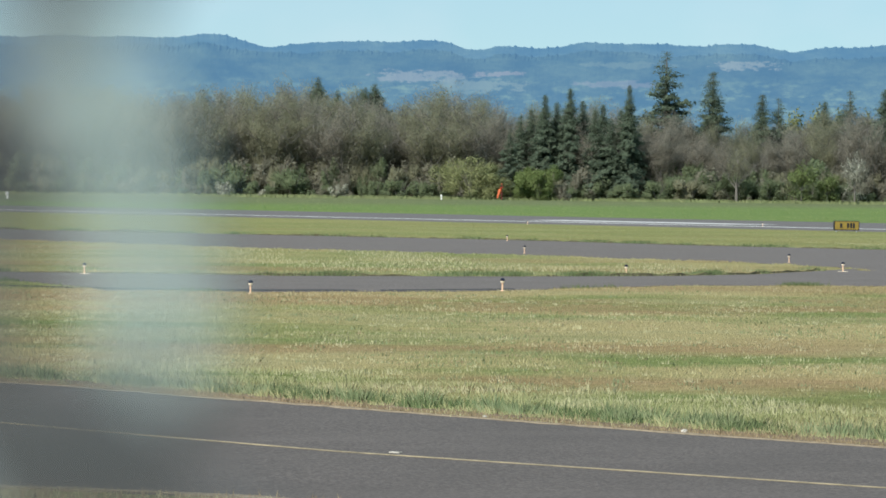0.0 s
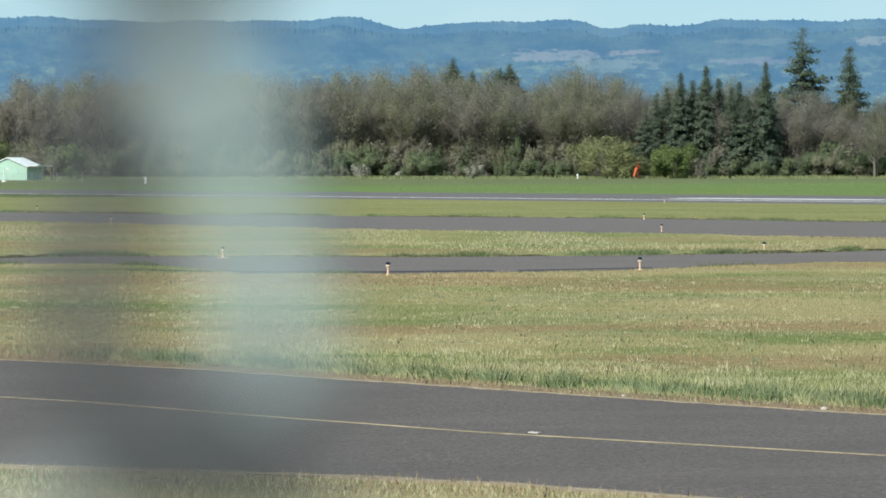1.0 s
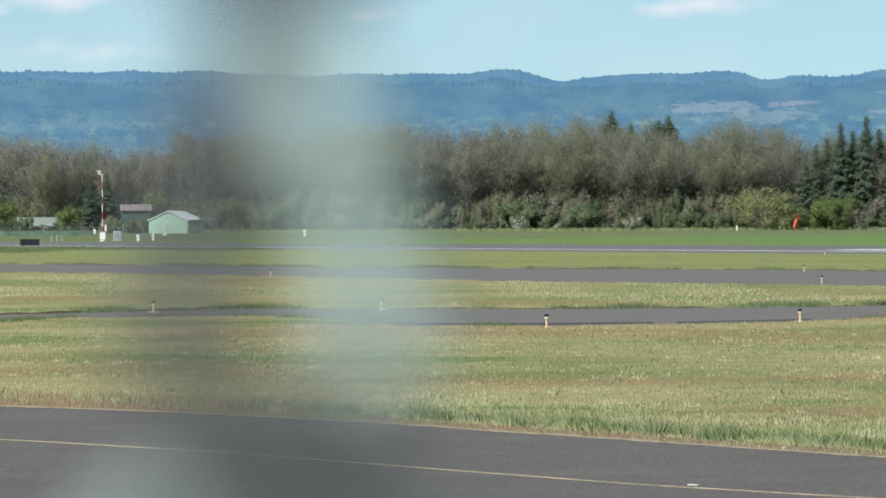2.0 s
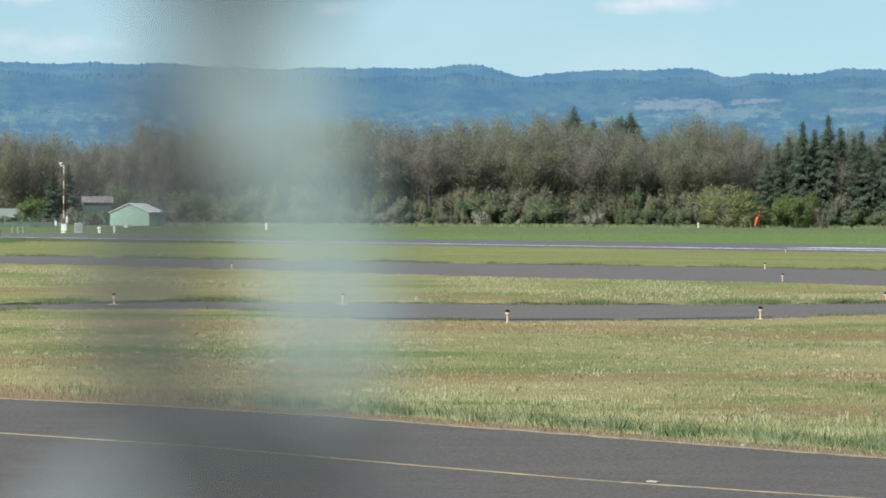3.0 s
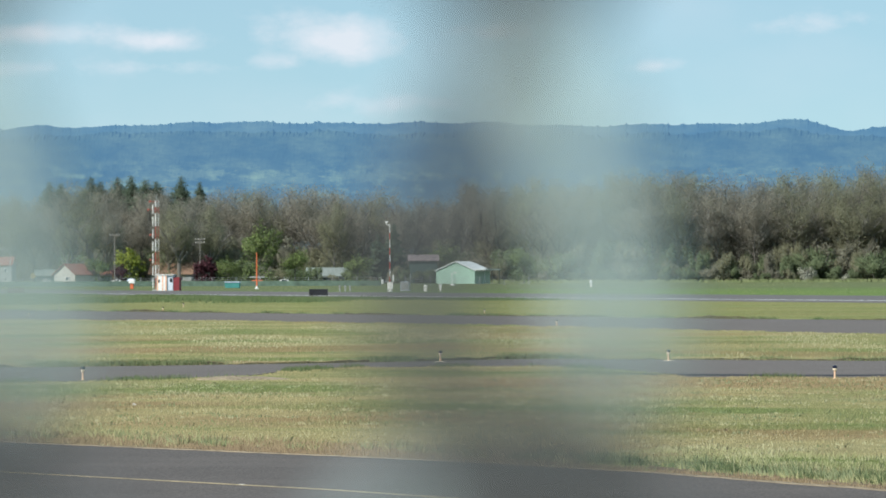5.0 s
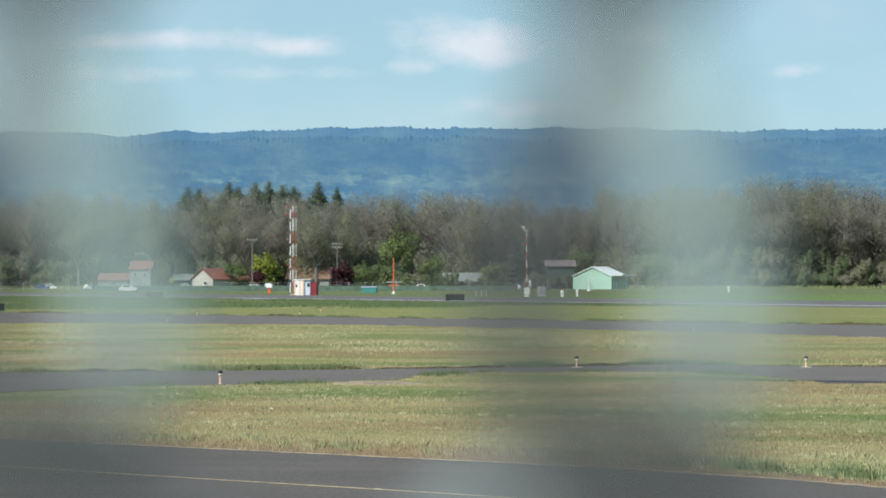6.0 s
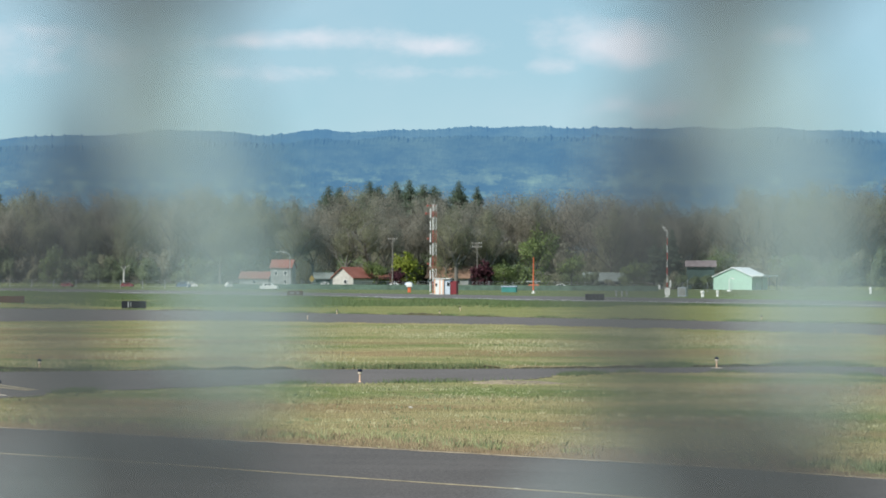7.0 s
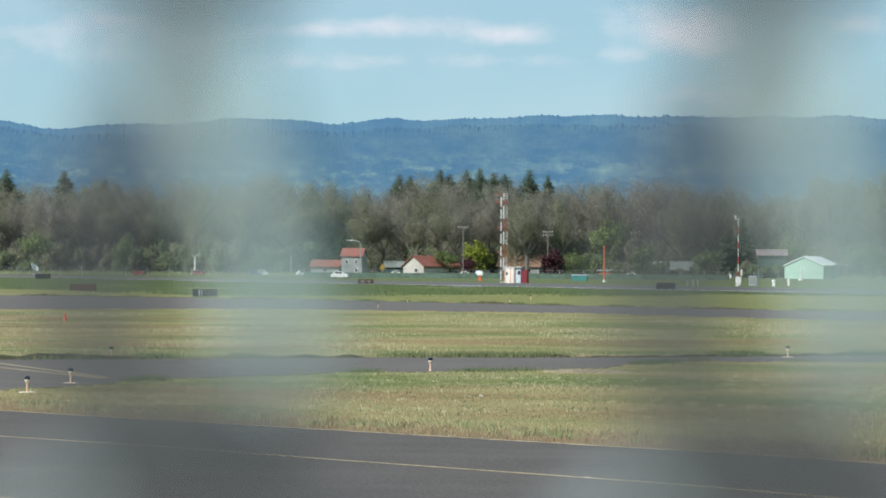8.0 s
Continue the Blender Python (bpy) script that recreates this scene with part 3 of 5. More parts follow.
def deciduous(seed, height, spread, twig_mat, bark, twigs=17000, leaf=0.23, base=0.30, pale_foot=False, stout=1.0):
    """Trunk and limbs as tapered tubes; a crown of budding twigs in clumps with gaps."""
    rnd = random.Random(seed)
    rng = np.random.default_rng(seed)
    bm = bmesh.new()
    ends = []

    def limb(p, d, ln, r, level):
        pts, rad, q, v = [p], [r], p.copy(), d.copy()
        for i in range(4):
            v = (v + Vector((rnd.uniform(-1, 1), rnd.uniform(-1, 1), rnd.uniform(-0.2, 0.7))) * 0.22).normalized()
            q = q + v * ln / 4
            pts.append(q.copy())
            rad.append(r * (1 - 0.19 * (i + 1)))
        tube(bm, pts, [q * stout for q in rad], 6 if level < 2 else 4, False)
        if level >= 1:
            ends.extend(pts[1:] if level == 2 else pts[3:])
        if level < 2:
            for i in range(7 if level == 0 else 5):
                at_p = pts[2 + i % 3]
                a = rnd.uniform(0, 2 * math.pi)
                w = (v * 0.6 + Vector((math.cos(a), math.sin(a), rnd.uniform(0.05, 0.7))) * 0.9).normalized()
                limb(at_p, w, ln * rnd.uniform(0.45, 0.7), r * 0.42, level + 1)

    trunk_h = height * rnd.uniform(0.25, 0.34)
    tube(bm, [(0, 0, -0.2), (0.05, 0, trunk_h * 0.1), (0.1, 0.1, trunk_h)], [height * 0.024 * stout, height * 0.017 * stout, height * 0.013 * stout], 8, False)
    for i in range(5):
        a = 2 * math.pi * i / 5 + rnd.uniform(-0.4, 0.4)
        up = rnd.uniform(0.9, 2.0)
        limb(Vector((0.1, 0.1, trunk_h * rnd.uniform(0.75, 1.0))), Vector((math.cos(a), math.sin(a), up)).normalized(), height * rnd.uniform(0.36, 0.46), height * 0.0072, 0)
    limb(Vector((0.1, 0.1, trunk_h)), Vector((rnd.uniform(-0.2, 0.2), rnd.uniform(-0.2, 0.2), 1)), height * 0.5, height * 0.01, 0)
    pts = np.array([tuple(e) for e in ends])
    top = pts[:, 2].max()
    pts *= np.array([spread / max(1e-3, np.abs(pts[:, :2]).max()), spread / max(1e-3, np.abs(pts[:, :2]).max()), 1.0])
    pts[:, 2] *= height * 0.97 / top
    for v in bm.verts:
        if v.co.z > trunk_h:
            v.co.z = trunk_h + (v.co.z - trunk_h) * (height * 0.95 - trunk_h) / (top - trunk_h)
    pts = pts[rng.random(len(pts)) < 0.62]
    if base > 0:      # low side growth, in bunches too
        k = int(len(pts) * base)
        a, rr = rng.uniform(0, 2 * math.pi, k), spread * np.sqrt(rng.random(k)) * 0.85
        pts = np.concatenate([pts, np.stack([np.cos(a) * rr, np.sin(a) * rr, rng.uniform(0.04, 0.68, k) * height], 1)])
    pick = rng.integers(0, len(pts), twigs)
    blob = rng.normal(size=(twigs, 3)) * np.array([1.0, 1.0, 0.85])
    c = pts[pick] + blob * height * 0.029
    out = c - np.array([0, 0, height * 0.45])
    out = out / (np.linalg.norm(out, axis=1, keepdims=True) + 1e-6) + rng.normal(size=(twigs, 3)) * 1.1 + np.array([0, 0, 0.2])
    half = twigs // 2
    tr = np.concatenate([slivers(rng, c[:half], out[:half], 0.46 * height / 26, 0.11 * height / 26), slivers(rng, c[half:], rng.normal(size=(twigs - half, 3)), leaf, leaf * 0.8)])
    me_t = bpy.data.meshes.new("trunk")
    bm.to_mesh(me_t)
    bm.free()
    me_t.materials.append(bark)
    if pale_foot:
        me_t.materials.append(m_birch)
        for f in me_t.polygons:
            f.material_index = 1 if f.center.z < height * 0.3 else 0
    nrm = tr.mean(1) - np.array([0, 0, height * 0.42])
    nrm = 0.55 * nrm / (np.linalg.norm(nrm, axis=1, keepdims=True) + 1e-6) + 0.5 * blob + rng.normal(size=nrm.shape) * 0.3 + np.array([0, 0, 0.25])
    return me_t, tri_mesh("crown", tr, twig_mat, nrm)


def fir(seed, height, spread, mat, droop=0.25, gaps=0.25, first=0.12, tight=1.0):
    """A straight trunk with whorls of drooping, uneven boughs."""
    rnd = random.Random(seed)
    rng = np.random.default_rng(seed)
    bm = tube(bmesh.new(), [(0, 0, -0.2), (0, 0, height * 0.5), (0, 0, height * 0.99)], [height * 0.016, height * 0.010, 0.04], 7, False)
    cs, ds, rs = [], [], []
    z = height * first
    while z < height * 0.985:
        f = (z / height - first) / (1 - first)
        reach = spread * (1 - f) ** 0.8 * rnd.uniform(0.7, 1.1) + 0.3
        for b in range(7):
            if rnd.random() < gaps:
                continue
            a = rnd.uniform(0, 2 * math.pi)
            ln = reach * rnd.uniform(0.4, 1.2)
            k = max(5, int(ln * 7))
            s = np.linspace(0.12, 1, k)
            x = np.stack([math.cos(a) * s * ln, math.sin(a) * s * ln, z - droop * s * ln + 0.14 * ln * s ** 2], 1)
            cs.append(x + rng.normal(size=(k, 3)) * np.array([0.22, 0.22, 0.14]))
            rs.append(np.full(k, reach))
            ds.append(np.tile([math.cos(a), math.sin(a), -0.35], (k, 1)) + rng.normal(size=(k, 3)) * 0.7)
        z += height * 0.019 * tight * rnd.uniform(0.5, 1.5)
    c, d = np.concatenate(cs), np.concatenate(ds)
    c, d = np.repeat(c, 3, 0), np.repeat(d, 3, 0)
    c = c + rng.normal(size=c.shape) * np.array([0.38, 0.38, 0.26])
    size = np.clip(np.repeat(np.concatenate(rs), 3, 0) * 0.22, 0.35, 1.1)[:, None]
    tr = slivers(rng, c, d, size, size * 0.36)
    me_t = bpy.data.meshes.new("trunk")
    bm.to_mesh(me_t)
    bm.free()
    me_t.materials.append(m_bark)
    nrm = tr.mean(1) * np.array([1, 1, 0]) + np.array([0, 0, 0.5 * spread])
    nrm = nrm / (np.linalg.norm(nrm, axis=1, keepdims=True) + 1e-6) + rng.normal(size=nrm.shape) * 0.25
    return me_t, tri_mesh("crown", tr, mat, nrm)


def bush(seed, height, spread, mat, leaves=1800, leaf=0.34, twiggy=0.3):
    """Several stems and a lumpy crown of small leaves down to the ground."""
    rnd = random.Random(seed)
    rng = np.random.default_rng(seed)
    bm = bmesh.new()
    for i in range(7):
        a = rnd.uniform(0, 2 * math.pi)
        tube(bm, [(0.15 * math.cos(a), 0.15 * math.sin(a), -0.1), (0.3 * spread * math.cos(a), 0.3 * spread * math.sin(a), height * 0.45), (0.55 * spread * math.cos(a), 0.55 * spread * math.sin(a), height * 0.8)], [0.10, 0.07, 0.02], 5, False)
    lumps = [(rnd.gauss(0, 0.42) * spread, rnd.gauss(0, 0.4) * spread, rnd.uniform(0.12, 0.80) ** 1.2 * height, rnd.uniform(0.16, 0.36)) for i in range(22)]
    cs, local = [], []
    for x, y, z, r in lumps:
        v = rng.normal(size=(leaves // 22, 3))
        v /= np.linalg.norm(v, axis=1, keepdims=True)
        v *= rng.uniform(0.2, 1.25, (len(v), 1)) ** 0.5
        local.append(v)
        cs.append(np.array([x, y, z]) + v * np.array([r * spread, r * spread, r * height * 0.75]))
    c = np.concatenate(cs)
    c[:, 2] = np.abs(c[:, 2])
    up = c - np.array([0, 0, height * 0.2])
    k = int(len(c) * twiggy)
    tr = np.concatenate([slivers(rng, c[:k], up[:k] + rng.normal(size=(k, 3)) * 0.6, leaf * 3.2, leaf * 0.35), slivers(rng, c[k:], rng.normal(size=(len(c) - k, 3)), leaf, leaf * 0.9)])
    me_t = bpy.data.meshes.new("stalk")
    bm.to_mesh(me_t)
    bm.free()
    me_t.materials.append(m_bark)
    nrm = tr.mean(1) - np.array([0, 0, height * 0.3])
    nrm = 0.6 * nrm / (np.linalg.norm(nrm, axis=1, keepdims=True) + 1e-6) + 0.5 * np.concatenate(local) + rng.normal(size=nrm.shape) * 0.35 + np.array([0, 0, 0.3])
    return me_t, tri_mesh("crown", tr, mat, nrm)


def plant(name, meshes, loc, label, category, scale=1.0, wide=1.0, rz=0.0, group="", first="trunk"):
    ob = thing(name, label, category, loc, rz, group)
    ob.scale = (scale * wide, scale * wide, scale)
    part_mesh(first, meshes[0], ob)
    part_mesh("crown", meshes[1], ob)
    return ob


# tops of the wood by azimuth, in degrees above the eye's level
def canopy(az):
    e = 1.58 + 0.06 * math.sin(az * 1.7) + 0.05 * math.sin(az * 4.1 + 2)
    for c, wdt, h in ((-17.7, 0.9, -0.18), (-4.2, 0.55, -0.18), (0.5, 3.2, 0.24), (5.0, 2.6, 0.22), (8.2, 1.0, 0.18), (9.0, 0.35, -0.22), (10.5, 0.6, 0.14), (13.4, 2.4, -0.24)):
        e += h * math.exp(-((az - c) / wdt) ** 2)
    return e


brown = [deciduous(11 + i, 26.0, 6.4, m_twig if i % 3 else m_twig_green, m_bark, 18000, 0.27, 0.55) for i in range(6)]
rnd = random.Random(5)
WOOD = "trees of the wood"
for row, (dist, lift, gap) in enumerate(((872, 0.90, 6.6), (890, 1.0, 6.6), (915, 1.0, 8.0), (945, 0.98, 10.0))):
    x = -21.0 + 0.2 * row
    while x < 18.5:
        d = dist + rnd.uniform(-6, 6)
        top = d * math.tan(radians(canopy(x) * 1.09)) + 2.4
        h = top * lift * rnd.uniform(0.96, 1.07)
        skip = row == 0 and (-12.6 < x < -3.0) and rnd.random() < 0.6
        if not skip:
            px, py = at(x, d)
            i = rnd.randrange(6)
            plant("bare_tree", brown[i], (px, py, 0), "tall broadleaf tree with brown budding twigs in the wood", "tree", h / 26.0, rnd.uniform(0.85, 1.15), rnd.uniform(0, 360), WOOD)
        x += math.degrees(gap / dist) * rnd.uniform(0.7, 1.3)

# understorey: brush and shrubs along the foot of the wood
brush = [bush(40 + i, 7.0, 3.6, (m_brush, m_shrub, m_brush, m_shrub, m_twig_green)[i], 2600, 0.42, 0.5) for i in range(5)]
for row, (dist, gap) in enumerate(((858, 5.2), (866, 5.6), (880, 7.5))):
    x = -21.0
    while x < 18.5:
        if not (row == 0 and -12.8 < x < -2.6):
            px, py = at(x, dist + rnd.uniform(-3, 3))
            i = rnd.choice((0, 1, 1, 2, 3, 3, 4))
            h = rnd.choice((0.35, 0.45, 0.6, 0.8, 1.1)) * rnd.uniform(0.85, 1.2) + 0.35 * row
            plant("undergrowth_shrub", brush[i], (px, py, 0), "tangled spring shrub at the foot of the wood", "shrub", h, rnd.uniform(0.9, 1.9), rnd.uniform(0, 360), "shrubs under the wood", "stalk")
        x += math.degrees(gap / dist) * rnd.uniform(0.6, 1.4)

for dist, gap, tall in ((897, 6.0, 2.0), (880, 6.0, 2.1), (868, 5.0, 1.7), (862, 6.5, 1.25)):
    x = -21.0
    while x < 18.5:
        px, py = at(x, dist + rnd.uniform(-4, 4))
        if not (dist < 880 and -12.8 < x < -2.6):
            plant("thicket_tree", brush[rnd.choice((0, 2, 4, 4, 1))], (px, py, 0), "young brown budding tree in the thicket of the wood", "tree", tall * rnd.uniform(0.7, 1.2), rnd.uniform(0.6, 0.95), rnd.uniform(0, 360), "young trees in the wood", "stalk")
        x += math.degrees(gap / dist) * rnd.uniform(0.7, 1.3)

# firs: azimuth, top in degrees, distance, spread factor
firs = [fir(70, 34, 8.2, m_fir, 0.35, 0.08, 0.05, 0.62), fir(71, 34, 7.0, m_fir, 0.25, 0.20, 0.1, 0.75), fir(72, 34, 8.6, m_fir, 0.08, 0.40, 0.15, 1.25), fir(73, 34, 9.5, m_fir, 0.40, 0.05, 0.3, 0.55), fir(74, 34, 11.0, m_fir, 0.25, 0.12, 0.3, 0.6)]
for az, top, d, k, wide in (
        (11.97, 2.79, 902, 2, 1.25), (12.87, 2.39, 900, 1, 1.15), (11.26, 2.10, 862, 0, 0.75), (10.11, 2.03, 866, 0, 0.9), (9.62, 1.90, 866, 0, 0.9),
        (10.60, 1.62, 864, 0, 1.05), (13.83, 1.96, 902, 1, 1.25), (14.14, 1.90, 906, 2, 1.0), (15.03, 1.82, 900, 0, 1.1), (15.51, 2.06, 904, 2, 1.1),
        (9.85, 1.75, 872, 0, 1.1), (10.35, 1.78, 874, 0, 1.15), (10.75, 1.72, 872, 0, 1.1), (11.1, 1.62, 870, 0, 1.05), (9.35, 1.62, 874, 1, 1.0), (16.2, 2.06, 880, 0, 1.3), (17.2, 1.9, 880, 1, 1.3), (9.15, 1.5, 872, 1, 1.0), (10.9, 1.45, 862, 1, 1.2), (8.95, 1.25, 856, 2, 1.0),
        (5.19, 2.20, 960, 0, 0.62), (5.57, 1.96, 965, 1, 0.6), (6.05, 1.98, 970, 1, 0.6), (6.30, 2.07, 965, 2, 0.62), (6.12, 2.0, 962, 2, 0.4),
        (-11.30, 1.83, 930, 0, 0.75), (-11.08, 1.79, 935, 2, 0.7), (-10.50, 1.93, 930, 0, 0.75), (-10.32, 1.82, 932, 2, 0.7), (-9.99, 1.93, 940, 1, 0.85),
        (-9.73, 1.96, 938, 0, 0.7), (-9.45, 1.86, 934, 2, 0.8), (-9.25, 1.83, 936, 2, 0.9), (-8.76, 1.94, 940, 0, 0.7), (-8.40, 1.82, 935, 2, 0.45),
        (-17.79, 1.84, 930, 2, 0.6), (-17.0, 1.68, 930, 2, 0.45), (-18.9, 1.86, 925, 0, 0.8), (-4.62, 1.0, 835, 0, 1.3), (-4.95, 0.80, 830, 2, 1.4), (-9.9, 0.95, 872, 0, 1.4)):
    px, py = at(az, d)
    plant("fir_tree", firs[k if d < 920 else 3 + (k == 2)], (px, py, 0), "dark green fir standing above the bare wood" if top > 1.5 else "dark green fir beside the sheds", "tree", (d * math.tan(radians(top)) + 2.4) / 34, wide * (1.45 if d > 920 else 1.0), rnd.uniform(0, 360), "firs")

# single trees and bushes with a colour of their own
willow_m = bush(90, 11, 7.2, m_willow, 15000, 0.30, 0.5)
round_m = bush(91, 10, 5.4, m_fresh, 13000, 0.30, 0.2)
white_m = bush(92, 5.0, 2.0, m_blossom, 1800, 0.36, 0.2)
lime_m = deciduous(93, 10, 5.2, m_lime, m_bark, 7000, 0.50, 0.35)
plum_m = deciduous(94, 8, 3.6, m_plum, m_bark, 6500, 0.50, 0.40)
fresh_m = deciduous(95, 16, 5.5, m_fresh, m_bark, 6500, 0.45, 0.35)
pale_m = deciduous(96, 17, 4.6, m_blossom, m_bark, 5200, 0.34, 0.35)
oak_m = deciduous(99, 24, 7.0, m_twig_green, m_bark, 7500, 0.27, 0.0, False, 1.45)
birch_m = deciduous(97, 19, 6.0, m_twig_green, m_bark, 3000, 0.30, 0.0, True)
poplar_m = deciduous(98, 30, 4.0, m_willow, m_bark, 7500, 0.75, 0.15)


def solo(name, meshes, az, d, scale, label, category, wide=1.0, first="trunk", rz=0.0):
    px, py = at(az, d)
    return plant(name, meshes, (px, py, 0), label, category, scale, wide, rz, "", first)


solo("willow_bush", willow_m, 8.27, 846, 1.12, "broad pale yellow-green willow bush at the wood's edge", "bush", 1.25, "stalk")
solo("round_bush", round_m, 9.48, 842, 1.06, "round fresh green bush at the wood's edge", "bush", 1.15, "stalk")
solo("brown_bush", brush[0], 9.95, 842, 0.85, "low brown leafless bush beside a green bush", "bush", 1.1, "stalk")
solo("blossom_bush", white_m, 5.60, 846, 0.86, "small bush in white blossom before the wood", "bush", 1.35, "stalk")
solo("blossom_bush", white_m, 4.1, 850, 0.5, "low bush in white blossom before the wood", "bush", 1.3, "stalk", 60)
solo("blossom_bush", white_m, 3.35, 850, 0.95, "pale blossoming bush before the wood", "bush", 1.3, "stalk", 120)
solo("blossom_tree", pale_m, 15.62, 850, 0.95, "tall fruit tree in pale pink-white blossom", "tree", 0.95)
solo("green_tree", fresh_m, 14.6, 848, 0.80, "young tree in fresh green leaf at the wood's edge", "tree", 1.1)
solo("green_tree", fresh_m, 15.1, 852, 0.62, "small tree in fresh green leaf at the wood's edge", "tree", 1.2, "trunk", 80)
for az in (14.36, 14.8, 15.25, 15.9, 16.4):
    tagged(solo("poplar", poplar_m, az, 985, 1.13 + 0.03 * math.sin(az * 9), "slender poplar in yellow-green spring leaf behind the firs", "tree", 1.0, "trunk", az * 77), group="poplars")
solo("lime_green_tree", lime_m, -9.78, 815, 1.02, "rounded tree in bright lime green leaf beside a house", "tree")
solo("plum_tree", plum_m, -8.32, 800, 0.98, "round dark purple-leaved plum tree", "tree")
solo("plum_tree", plum_m, -9.95, 806, 0.72, "small dark purple-leaved plum tree behind a lime green one", "tree", 1.0, "trunk", 90)
solo("green_tree", fresh_m, -7.25, 790, 1.12, "tall tree in fresh yellow-green leaf by the houses", "tree", 0.95, "trunk", 30)
solo("green_tree", fresh_m, -6.55, 800, 0.68, "tree in fresh green leaf by the houses", "tree", 1.25, "trunk", 130)
solo("green_tree", fresh_m, -7.85, 810, 0.50, "low tree in fresh green leaf by the houses", "tree", 1.4, "trunk", 200)
solo("green_tree", fresh_m, -10.35, 830, 0.55, "low dark green tree between the houses", "tree", 1.3, "trunk", 250)
solo("green_tree", fresh_m, -5.35, 770, 0.52, "small green tree beside the wind mast", "tree", 1.5, "trunk", 20)
solo("green_tree", fresh_m, -3.75, 850, 0.80, "green tree behind the pale green shed", "tree", 1.2, "trunk", 55)
solo("green_tree", fresh_m, -2.10, 800, 0.72, "green tree beside the pale green shed", "tree", 1.2, "trunk", 300)
solo("green_tree", fresh_m, -18.3, 830, 0.85, "tree in fresh green leaf before the wood", "tree", 1.2, "trunk", 10)
solo("green_tree", fresh_m, -16.7, 845, 0.72, "small tree in fresh green leaf before the wood", "tree", 0.9, "trunk", 100)
solo("pale_trunked_tree", birch_m, -15.27, 838, 0.98, "spreading half-bare tree with a pale trunk", "tree", 1.05)
solo("undergrowth_shrub", brush[1], -6.15, 838, 0.75, "green shrub before a low house", "shrub", 1.0, "stalk")
solo("undergrowth_shrub", brush[4], -5.80, 838, 0.42, "low brown shrub before a low house", "shrub", 1.3, "stalk", 130)
solo("undergrowth_shrub", brush[1], -6.45, 836, 0.6, "green shrub beside a low house", "shrub", 1.1, "stalk", 200)
solo("undergrowth_shrub", brush[3], -5.45, 838, 0.85, "green shrub beside a low house", "shrub", 1.0, "stalk", 50)
for i, (az, k) in enumerate(((-4.42, 0.62), (-4.18, 0.55), (-3.92, 0.60), (-3.74, 0.5), (-4.6, 0.8))):
    solo("undergrowth_shrub", brush[(1, 3, 3, 1, 4)[i]], az, 800 + 2 * i, k, "green shrub before the dark barn", "shrub", 1.0, "stalk", 65 * i)
for i, az in enumerate((-12.0, -11.6, -10.2, -9.0, -8.7)):
    tagged(solo("bare_tree", brown[i], az, 845 + 4 * i, 0.92 + 0.04 * (i % 3), "broadleaf tree with brown budding twigs behind the houses", "tree", 1.0, "trunk", 70 * i), group=WOOD)


for az, d, k, turn, label in ((-10.49, 836, 1.0, 0, "tall oak with a dark leaning trunk behind the houses"), (-10.95, 842, 0.9, 70, "tall oak with dark bare limbs behind the houses"),
                              (-8.80, 838, 1.02, 140, "tall oak with a dark bare trunk behind the tan roof"), (-8.2, 846, 0.95, 230, "spreading dark-limbed oak before the wood"),
                              (13.35, 855, 0.72, 40, "spreading bare oak with a pale trunk at the wood's edge"), (-13.4, 850, 0.95, 300, "spreading dark-limbed oak before the wood")):
    solo("bare_oak", oak_m, az, d, k, label, "tree", 1.0, "trunk", turn)

m_palegrass = blade_material("pale_grass", (0.42, 0.41, 0.25), 0.7)
m_weed = blade_material("green_weeds", (0.060, 0.108, 0.036), 0.88, 0.08)
m_greenpatch = blade_material("green_patch_blades", (0.105, 0.155, 0.055), 0.85, 0.2)
m_herb = blade_material("rough_herbs", (0.155, 0.20, 0.075), 0.9, 0.25)
m_vergepale = blade_material("pale_verge_blades", (0.265, 0.290, 0.125), 0.8, 0.40)

# ---- grass ----
def inside(x, y, outline):
    hit = np.zeros(len(x), bool)
    for (x0, y0), (x1, y1) in zip(outline, outline[1:] + outline[:1]):
        if y0 == y1:
            continue
        cross = ((y0 > y) != (y1 > y)) & (x < (x1 - x0) * (y - y0) / (y1 - y0) + x0)
        hit ^= cross
    return hit


rng = np.random.default_rng(21)


def sow(name, x, y, height, width, mat, label, lean=0.35):
    """Blades standing on the meadow, as thin triangles."""
    k = len(x)
    h = height * rng.uniform(0.45, 1.35, k)
    a = rng.uniform(-1.2, 1.2, k)
    w = width * rng.uniform(0.7, 1.3, k)
    base = np.stack([x, y, np.full(k, -0.005)], 1)
    side = np.stack([np.cos(a), np.sin(a) * 0.4, np.zeros(k)], 1) * w[:, None] * 0.5
    tip = base + np.stack([rng.normal(size=k) * lean * h, rng.normal(size=k) * lean * h, h], 1)
    nrm = np.stack([-side[:, 1] * 4 / width, -np.abs(side[:, 0]) / width, np.full(k, 2.4)], 1) + rng.normal(size=(k, 3)) * 0.75
    return tagged(new(name, tri_mesh(name, np.stack([base - side, base + side, tip], 1), mat, nrm, True)), label, "grass", "", "stuff")


def clumped(x, y, scale, cut):
    """Keeps points where a smooth random field is high: tufts and gaps."""
    f = np.array([noise.noise((a * scale, b * scale, 4.0)) for a, b in zip(x, y)])
    return f > cut + rng.normal(size=len(x)) * 0.12


def wedge(k, near, far, left=-19.5, right=17.0):
    d = np.sqrt(rng.uniform(near ** 2, far ** 2, k))
    a = np.radians(rng.uniform(left, right, k))
    return d * np.sin(a), d * np.cos(a)


